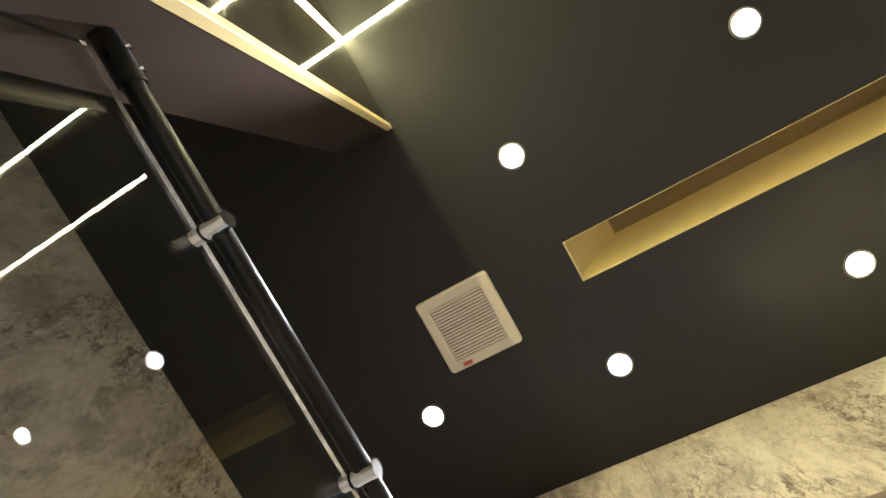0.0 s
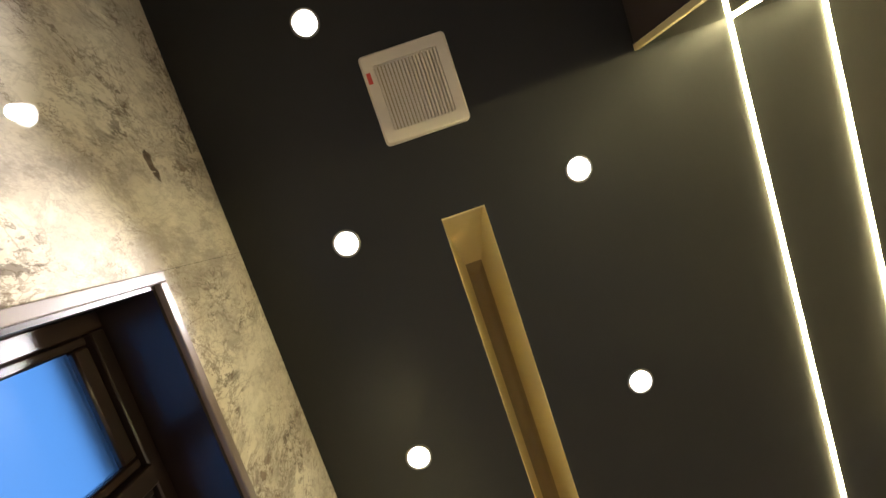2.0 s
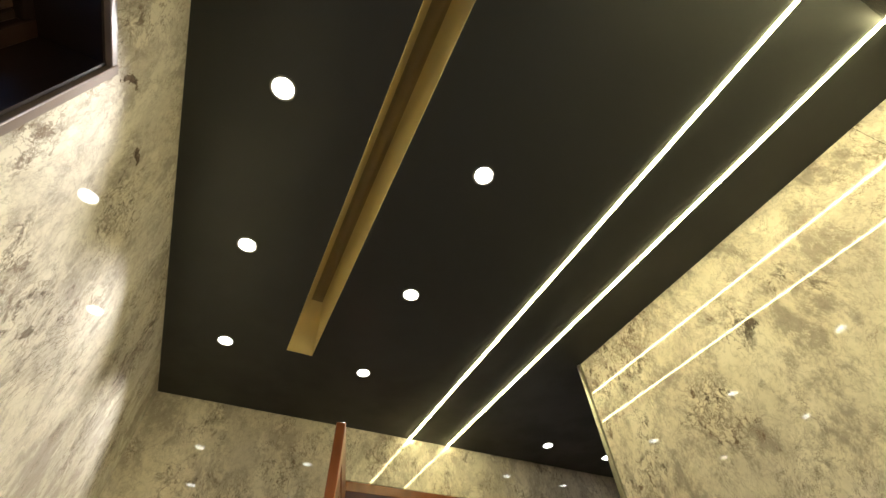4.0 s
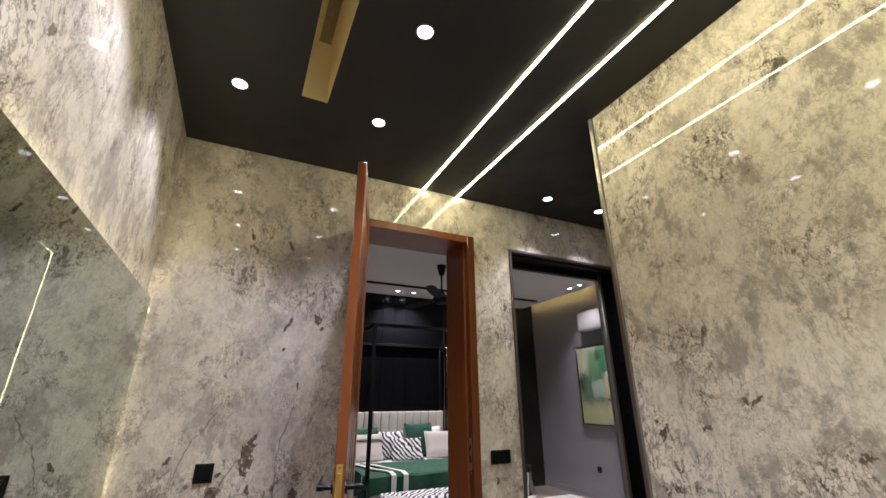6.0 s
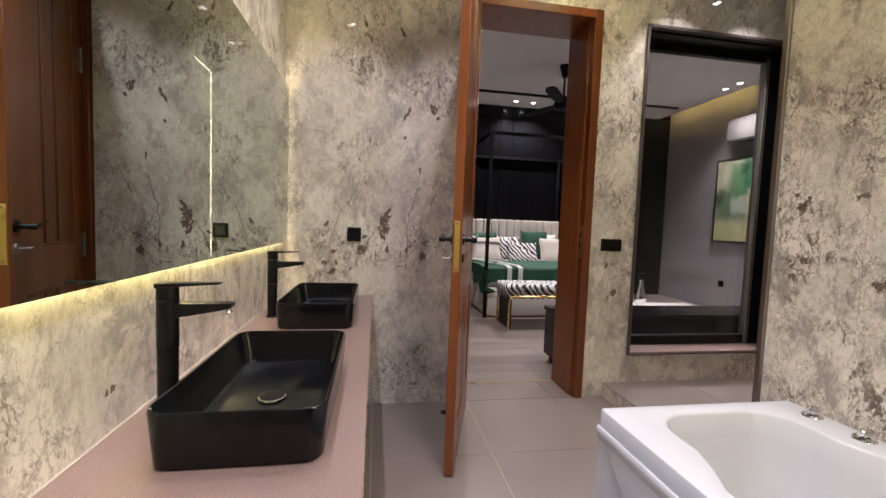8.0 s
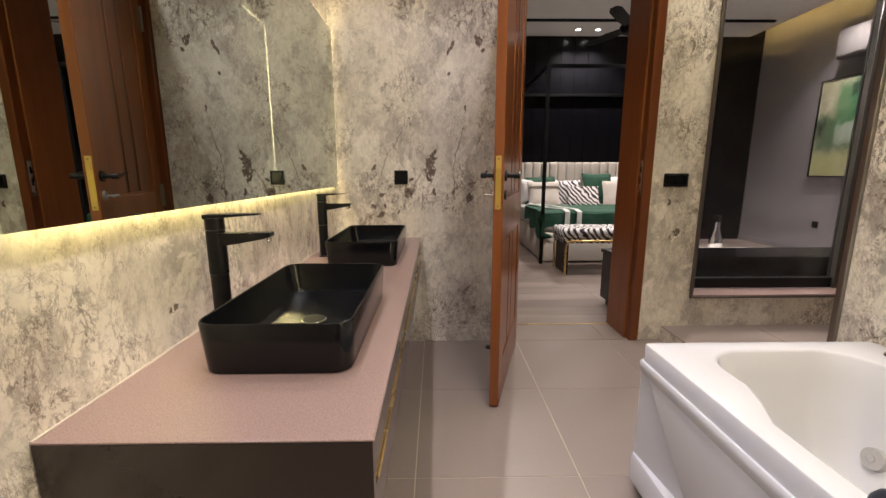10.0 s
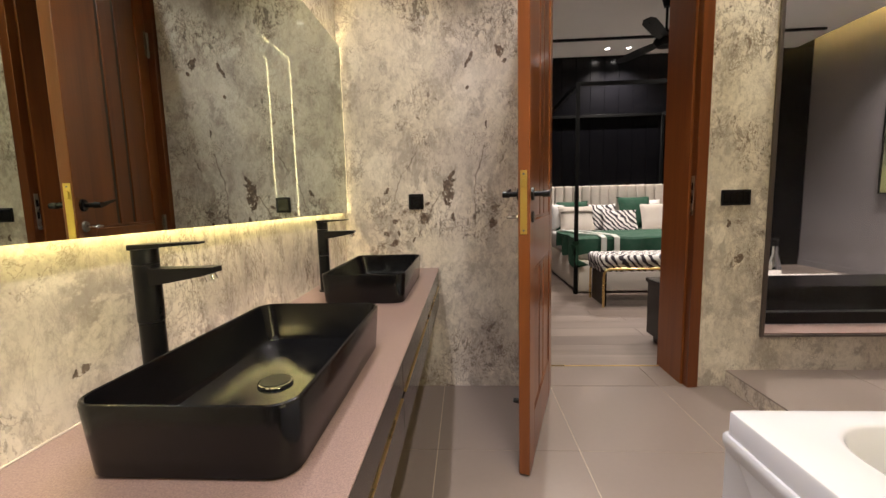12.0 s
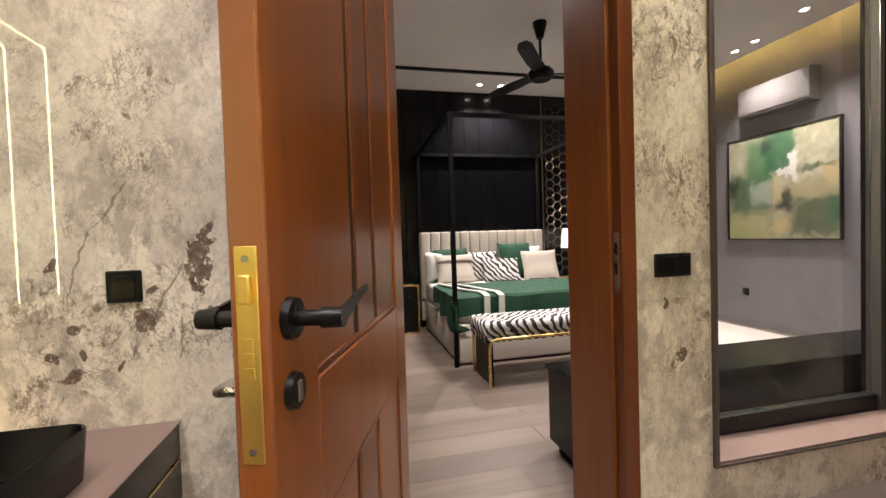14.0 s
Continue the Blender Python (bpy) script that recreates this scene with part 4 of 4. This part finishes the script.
part("base", box(BX0 + 0.016, BX1, BY0, BY1, 0.02, 0.375, 0.02, 3), CREAM_FABRIC, bed, "beige upholstered base")
hb = part("headboard", box(1.856, 3.558, 3.955, 4.005, 0.1, 1.225, 0.008), BEIGE_FABRIC, bed, "beige velvet headboard")
n = 13
for k in range(n):
    x0 = 1.858 + k * 1.698 / n
    part("channel", box(x0 + 0.001, x0 + 1.698 / n - 0.001, 3.905, 3.96, 0.38, 1.238, 0.022, 3), BEIGE_FABRIC, hb)
part("mattress", box(BX0 + 0.02, BX1 - 0.02, BY0 + 0.02, 3.90, 0.376, 0.600, 0.045, 4), WHITE_FABRIC, bed, "white mattress and sheet")


def cloth(x0, x1, y0, y1, z, drop, fall, seed, thick=0.022):
    """A throw laid over the bed, with folds, hanging over its side and its foot."""
    bm = bmesh.new()
    nx, ny = 48, 38
    grid = []
    for j in range(ny + 1):
        row = []
        r = -fall + (y1 - y0 + fall) * j / ny
        for i in range(nx + 1):
            s = -drop + (x1 - x0 + drop) * i / nx
            x, y, h = x0 + max(s, 0), y0 + max(r, 0), z
            if s < 0:
                h += s * (0.80 + 0.12 * math.sin(j * 0.5 + seed)) * (1.40 - 0.85 * j / ny)
                x += -0.014 + 0.020 * math.sin(j * 0.62 + seed) * min(1, -s * 5)
            if r < 0:
                h = min(h, z + r * (0.85 + 0.15 * math.sin(i * 0.4)))
                y += -0.014 + 0.015 * math.sin(i * 0.7 + seed) * min(1, -r * 5)
            h += 0.012 * noise.noise(Vector((x * 3, y * 3, seed))) + 0.007 * noise.noise(Vector((x * 9, y * 9, seed)))
            row.append(bm.verts.new((x, y, h)))
        grid.append(row)
    for j in range(ny):
        for i in range(nx):
            bm.faces.new((grid[j][i], grid[j][i + 1], grid[j + 1][i + 1], grid[j + 1][i]))
    bmesh.ops.recalc_face_normals(bm, faces=bm.faces)
    bmesh.ops.solidify(bm, geom=bm.faces[:], thickness=thick)
    bmesh.ops.recalc_face_normals(bm, faces=bm.faces)
    return bm


tagged(part("bed_throw", cloth(BX0 + 0.005, BX1 - 0.03, 2.305, 3.28, 0.630, 0.34, 0.25, 2.0), GREEN_FABRIC), "dark green throw draped over the bed", "throw")
st = bpy.data.objects["bed_throw"]
for x in (2.17, 2.31):
    bm = bmesh.new()
    rows = []
    for i in range(17):
        u = i / 16
        y, z = (2.268, 0.640 - 0.235 * (1 - u / 0.2)) if u < 0.2 else (2.28 + (u - 0.2) * 1.18, 0.645)
        z += 0.012 * noise.noise(Vector((x * 3, y * 3, 2.0)))
        cx2 = x - 0.30 * max(0, u - 0.2)
        e = (0, -0.012, 0) if u < 0.2 else (0, 0, 0.010)
        rows.append([(cx2 - 0.028, y, z), (cx2 + 0.028, y, z), (cx2 + 0.028, y + e[1], z + e[2]), (cx2 - 0.028, y + e[1], z + e[2])])
    loft(bm, rows, True, True)
    part("stripe", bm, SILVER_FABRIC, st, "silver grey stripe")


def pillow(x, y, z, w, h, t, tilt, turn, mat, label):
    bm = bmesh.new()
    n = 12
    def shape(s):
        g = []
        for j in range(n + 1):
            r = []
            for i in range(n + 1):
                u, v = 2 * i / n - 1, 2 * j / n - 1
                f = (max(0, 1 - u ** 4) * max(0, 1 - v ** 4)) ** 0.55
                pinch = 1 - 0.07 * (1 - abs(u) ** 3) * abs(v) ** 2 - 0.0
                pin2 = 1 - 0.07 * (1 - abs(v) ** 3) * abs(u) ** 2
                wob = 1 + 0.10 * noise.noise(Vector((u * 1.5, v * 1.5, x + y)))
                r.append(bm.verts.new((u * w / 2 * pin2, s * t / 2 * f * wob, (v * pinch + 1) * h / 2)))
            g.append(r)
        return g
    for s in (-1, 1):
        g = shape(s)
        for j in range(n):
            for i in range(n):
                bm.faces.new((g[j][i], g[j][i + 1], g[j + 1][i + 1], g[j + 1][i]))
    bmesh.ops.remove_doubles(bm, verts=bm.verts, dist=0.0005)
    bmesh.ops.recalc_face_normals(bm, faces=bm.faces)
    ob = part("pillow", bm, mat)
    tagged(ob, label, "pillow", "pillows on the bed")
    ob.matrix_basis = pose(x, y, z, -tilt, 0, turn)
    return ob


pillow(2.11, 3.80, 0.600, 0.42, 0.40, 0.15, 14, 4, WHITE_FABRIC, "plain white cotton sleeping pillow")
pillow(2.22, 3.76, 0.600, 0.48, 0.45, 0.14, 20, -3, GREEN_FABRIC, "dark green square pillow with fine edge")
pillow(2.25, 3.60, 0.600, 0.50, 0.39, 0.14, 26, 2, BEIGE_FABRIC, "beige cushion with grey satin band")
pillow(2.66, 3.72, 0.600, 0.42, 0.40, 0.15, 22, 4, ZEBRA, "black and white zebra print pillow")
pillow(2.82, 3.54, 0.600, 0.48, 0.33, 0.14, 32, -6, ZEBRA, "zebra print cushion lying in front")
pillow(3.13, 3.72, 0.600, 0.50, 0.50, 0.15, 20, 8, GREEN_FABRIC, "dark green square pillow")
pillow(3.23, 3.81, 0.600, 0.54, 0.43, 0.13, 12, 0, WHITE_FABRIC, "plain white cotton sleeping pillow")
pillow(3.36, 3.56, 0.600, 0.48, 0.41, 0.15, 28, -8, BEIGE_FABRIC, "plain beige velvet cushion")
band = bpy.data.objects["pillow.002"]
bm = bmesh.new()
rows = []
for i in range(19):
    u = -0.94 + 1.88 * i / 18
    row = []
    for v, lift in ((0.30, 0.006), (0.44, 0.006), (0.44, -0.004), (0.30, -0.004)):
        f = (max(0, 1 - u ** 4) * max(0, 1 - v ** 4)) ** 0.55
        row.append((u * 0.25 * (1 - 0.07 * (1 - v ** 3) * u * u), -0.07 * f * 1.05 - lift, (v + 1) * 0.195))
    rows.append(row)
loft(bm, rows, True, True)
part("satin_band", bm, TAUPE_SATIN, band, "taupe satin band")

# bench at the foot of the bed
bench = thing("bench", (1.97, 1.705, 0), "zebra print bench with gold tube legs", "bench")
part("cushion", box(-0.02, 1.36, 0.01, 0.43, 0.385, 0.500, 0.04, 4), ZEBRA, bench, "zebra print cushion")
part("seat_base", box(0.0, 1.34, 0.02, 0.42, 0.345, 0.386, 0.005), ZEBRA, bench)
for y in (0.0, 0.42):
    part("leg_frame", tube(bmesh.new(), [(0.02, y, 0.0), (0.02, y, 0.29), (0.022, y, 0.325), (0.035, y, 0.352), (0.06, y, 0.368), (0.10, y, 0.372), (1.24, y, 0.372), (1.28, y, 0.368), (1.305, y, 0.352), (1.318, y, 0.325), (1.32, y, 0.29), (1.32, y, 0)], 0.012, 12), GOLD, bench, "polished gold tube leg frame")
for x in (0.034, 1.286):
    part("end_panel", box(x, x + 0.02, 0.014, 0.406, 0.006, 0.344, 0.003), BLACK, bench, "black end panel")

# bedside table
ns = thing("bedside_table", (1.46, 3.70, 0), "black bedside table with gold metal frame", "bedside table")
part("body", box(0.022, 0.308, 0.005, 0.34, 0.022, 0.578, 0.004), BLACK, ns)
for x in (0.0, 0.308):
    part("gold_post", box(x, x + 0.022, -0.005, 0.017, 0, 0.60, 0.002), GOLD, ns)
for z in (0.0, 0.578):
    part("gold_rail", box(0.0222, 0.3078, -0.005, 0.017, z, z + 0.022, 0.002), GOLD, ns)

ns2 = thing("bedside_table", (3.66, 3.66, 0), "black bedside table under the lamp", "bedside table")
part("body", box(0.0, 0.40, 0.0, 0.34, 0.02, 0.578, 0.004), BLACK, ns2)
part("gold_rail", box(-0.005, 0.405, -0.006, 0.016, 0.5785, 0.600, 0.002), GOLD, ns2)
part("plinth", box(0.03, 0.37, 0.03, 0.31, 0.0, 0.0205), BLACK, ns2)
lamp = thing("table_lamp", (3.93, 3.80, 0.5785), "table lamp with white drum shade", "table lamp")
part("base", cyl((0, 0, 0), (0, 0, 0.02), 0.07, n=24), GOLD, lamp)
part("stem", cyl((0, 0, 0.02), (0, 0, 0.42), 0.012, n=14), GOLD, lamp)
bm = bmesh.new()
loft(bm, [[(r * math.cos(2 * math.pi * k / 32), r * math.sin(2 * math.pi * k / 32), h) for k in range(32)] for r, h in ((0.15, 0.40), (0.125, 0.66), (0.122, 0.66), (0.147, 0.40))], closed=True)
part("shade", bm, LIT_SHADE, lamp, "white drum shade, lit")

# gold hexagon lattice beside the bed
lat = thing("wall_lattice", (3.72, 4.052, 0.0), "gold hexagon lattice screen on black wall", "wall screen")
bm = bmesh.new()
a = 0.072
for i in range(-1, 6):
    for j in range(0, 26):
        hx, hz = i * a * 1.5 + 0.03, (j + (i % 2) * 0.5) * a * math.sqrt(3)
        if not (-0.01 < hx < 0.33 and 0.05 < hz < 2.95):
            continue
        for k in range(6):
            p = [(hx + a * 0.92 * math.cos(radians(60 * q)), 0, hz + a * 0.92 * math.sin(radians(60 * q))) for q in (k, k + 1)]
            add_cyl(bm, p[0], p[1], 0.0022, n=5)
tagged(part("lattice", bm, AGED_GOLD, lat, "gold hexagon rods", False), kind="stuff")
part("side_bar", box(-0.09, -0.075, -0.012, 0.006, 0.0, BZ - 0.003), AGED_GOLD, lat)

# console below the inner window
con = thing("low_console", (1.985, 0.40, 0), "low glossy black console under the window", "console")
part("top", box(0.0, 2.30, 0.0, 0.385, 0.440, 0.470, 0.003), BLACK_PANEL, con)
part("body", box(0.012, 2.288, 0.012, 0.373, 0.06, 0.4395, 0.003), BLACK_PANEL, con)
part("plinth", box(0.05, 2.25, 0.05, 0.34, 0.0, 0.0605), BLACK, con)

# picture, air conditioner, rug, socket
pic = thing("painting", (5.618, 2.343, 1.025), "large green abstract painting in black frame", "painting")
part("canvas", box(-0.032, -0.006, -0.585, 0.585, 0.012, 1.188, 0.002), PAINTING, pic, "green and cream abstract brushwork", False)
for b in ((-0.600, -0.586, 0, 1.2), (0.586, 0.600, 0, 1.2)):
    part("frame", box(-0.045, 0, b[0], b[1], b[2], b[3], 0.002), BLACK, pic)
for b in ((0.0, 0.0115), (1.1885, 1.2)):
    part("frame", box(-0.0445, 0, -0.5858, 0.5858, b[0], b[1], 0.002), BLACK, pic)
ac = thing("air_conditioner", (5.618, 2.316, 2.430), "white split air conditioner high on wall", "air conditioner")
bm = bmesh.new()
prof = ((0.0, 0.335), (-0.118, 0.335), (-0.140, 0.325), (-0.142, 0.012), (-0.120, 0.0), (0.0, 0.0))
loft(bm, [[(x, y, z) for x, z in prof] for y in (-0.379, 0.379)], True, True)
part("casing", bm, AC_WHITE, ac, "", False)
part("front_panel", box(-0.152, -0.1425, -0.377, 0.377, 0.030, 0.322, 0.004, 2), AC_WHITE, ac)
part("air_flap", box(-0.118, -0.040, -0.34, 0.34, -0.006, 0.0005, 0.002), BLACK, ac, "dark air outlet")
tagged(part("rug", box(3.9, 5.45, 1.35, 3.25, -0.004, 0.012, 0.005), RUG), "cream low-pile rug on oak floor", "rug")
ob = thing("wall_socket", (5.618, 2.75, 0.36), "small black socket low on bedroom wall", "wall socket")
part("plate", box(-0.010, 0, -0.042, 0.042, 0, 0.085, 0.003), BLACK, ob)

# slender vase standing beyond the bed
va = thing("floor_vase", (4.49, 3.0, 0.012), "slender dark floor vase with mirror-bright body", "vase")
bm = bmesh.new()
loft(bm, [[(r * math.cos(2 * math.pi * k / 24), r * math.sin(2 * math.pi * k / 24), h) for k in range(24)] for r, h in
          ((0.05, 0.0), (0.075, 0.03), (0.085, 0.12), (0.06, 0.22), (0.035, 0.30), (0.032, 0.40), (0.028, 0.40), (0.028, 0.05))], True, True)
part("body", bm, CHROME, va, "mirror-bright body")
part("neck", cyl((0, 0, 0.402), (0, 0, 0.49), 0.036, 0.042, 24), BLACK, va, "dark neck")

# ---- cladding slabs and floor tiles ----
def slab(parent, x0, x1, y0, y1, z0, z1, mat):
    part("slab", box(x0, x1, y0, y1, z0, z1), mat, parent, "", False)


J = 0.0008
for x0, x1, z0, z1 in ((0.0, 1.045, 0.0, CZ), (1.045 + J, 1.945 - J, 2.55, CZ), (1.945, 2.262, 0.0, CZ), (2.262 + J, 3.476 - J, 0.0, 0.283), (2.262 + J, 3.476 - J, 2.502, CZ), (3.476, 3.60, 0.0, CZ)):
    slab(wall_north, x0, x1, 0.0, 0.0129, z0, z1, MARBLE_N)
for y0, y1, z0, z1 in ((-1.19 + J, -0.0005, 0, CZ), (-2.003, -1.19 - J, 0, CZ), (-2.722 + J, -2.003 - J, 0, 1.03), (-2.722 + J, -2.003 - J, 2.50, CZ), (-3.3, -2.722, 0, CZ), (-4.045, -3.3 - 2 * J, 0, CZ)):
    slab(wall_west, -0.0129, 0.0, y0, y1, z0, z1, MARBLE_W)
for y0, y1 in ((-1.460 + J, -1.158), (-2.66, -1.460 - J), (-2.904, -2.66 - 2 * J)):
    slab(wall_east, 2.065, 2.0779, y0, y1, 0, CZ, MARBLE_E)
for x0, x1 in ((0.001, 1.19), (1.19 + 2 * J, 2.077)):
    slab(wall_south, x0, x1, -4.0449, -4.032, 0, CZ, MARBLE_N)
slab(partition, 1.255, 2.0645, -2.9189, -2.906, 0, CZ, STONE_DARK)

xs = [-0.063 + 0.6 * k for k in range(7)]
ys = [0.0 - 0.612 * k for k in range(8)]
for i in range(len(xs) - 1):
    for j in range(len(ys) - 1):
        x0, x1, y1, y0 = max(0.0, xs[i] + 0.0015), min(3.42, xs[i + 1] - 0.0015), ys[j] - 0.0015, max(-4.03, ys[j + 1] + 0.0015)
        if x0 > 2.09 or y1 < -4.0:
            continue
        part("tile", box(x0, min(x1, 2.1), y0, y1, -0.010, 0.0), TILE, floor, "", False)
platform = bpy.data.objects["platform"]
for i in range(3):
    for j in range(4):
        x0, y1 = 2.094 + 0.6 * i, -0.001 - 0.6 * j
        if y1 > -1.85:
            part("tile", box(x0, min(3.60, x0 + 0.597), max(-1.9, y1 - 0.597), y1, 0.0865, 0.0945), TILE, platform, "", False)
th = bpy.data.objects["threshold"]
for x0, x1 in ((1.111, 1.735), (1.738, 1.879)):
    part("tile", box(x0, x1, 0.003, 0.280, -0.010, 0.0), TILE, th, "", False)
part("joint_strip", box(1.111, 1.879, 0.2805, 0.2895, -0.010, 0.003), GOLD, th, "thin brass floor strip", False)
bfloor = bpy.data.objects["bedroom_floor"]
rng = random.Random(5)
for j in range(20):
    y0 = 0.291 + j * 0.19
    x = -0.6 - rng.random() * 1.1
    while x < 5.6:
        a, b = max(-0.598, x), min(5.605, x + 1.219)
        if b - a > 0.02:
            part("plank", box(a + 0.0006, b - 0.0006, y0 + 0.0006, min(4.059, y0 + 0.1894), -0.0058, 0.0), PLANK, bfloor, "", False)
        x += 1.22
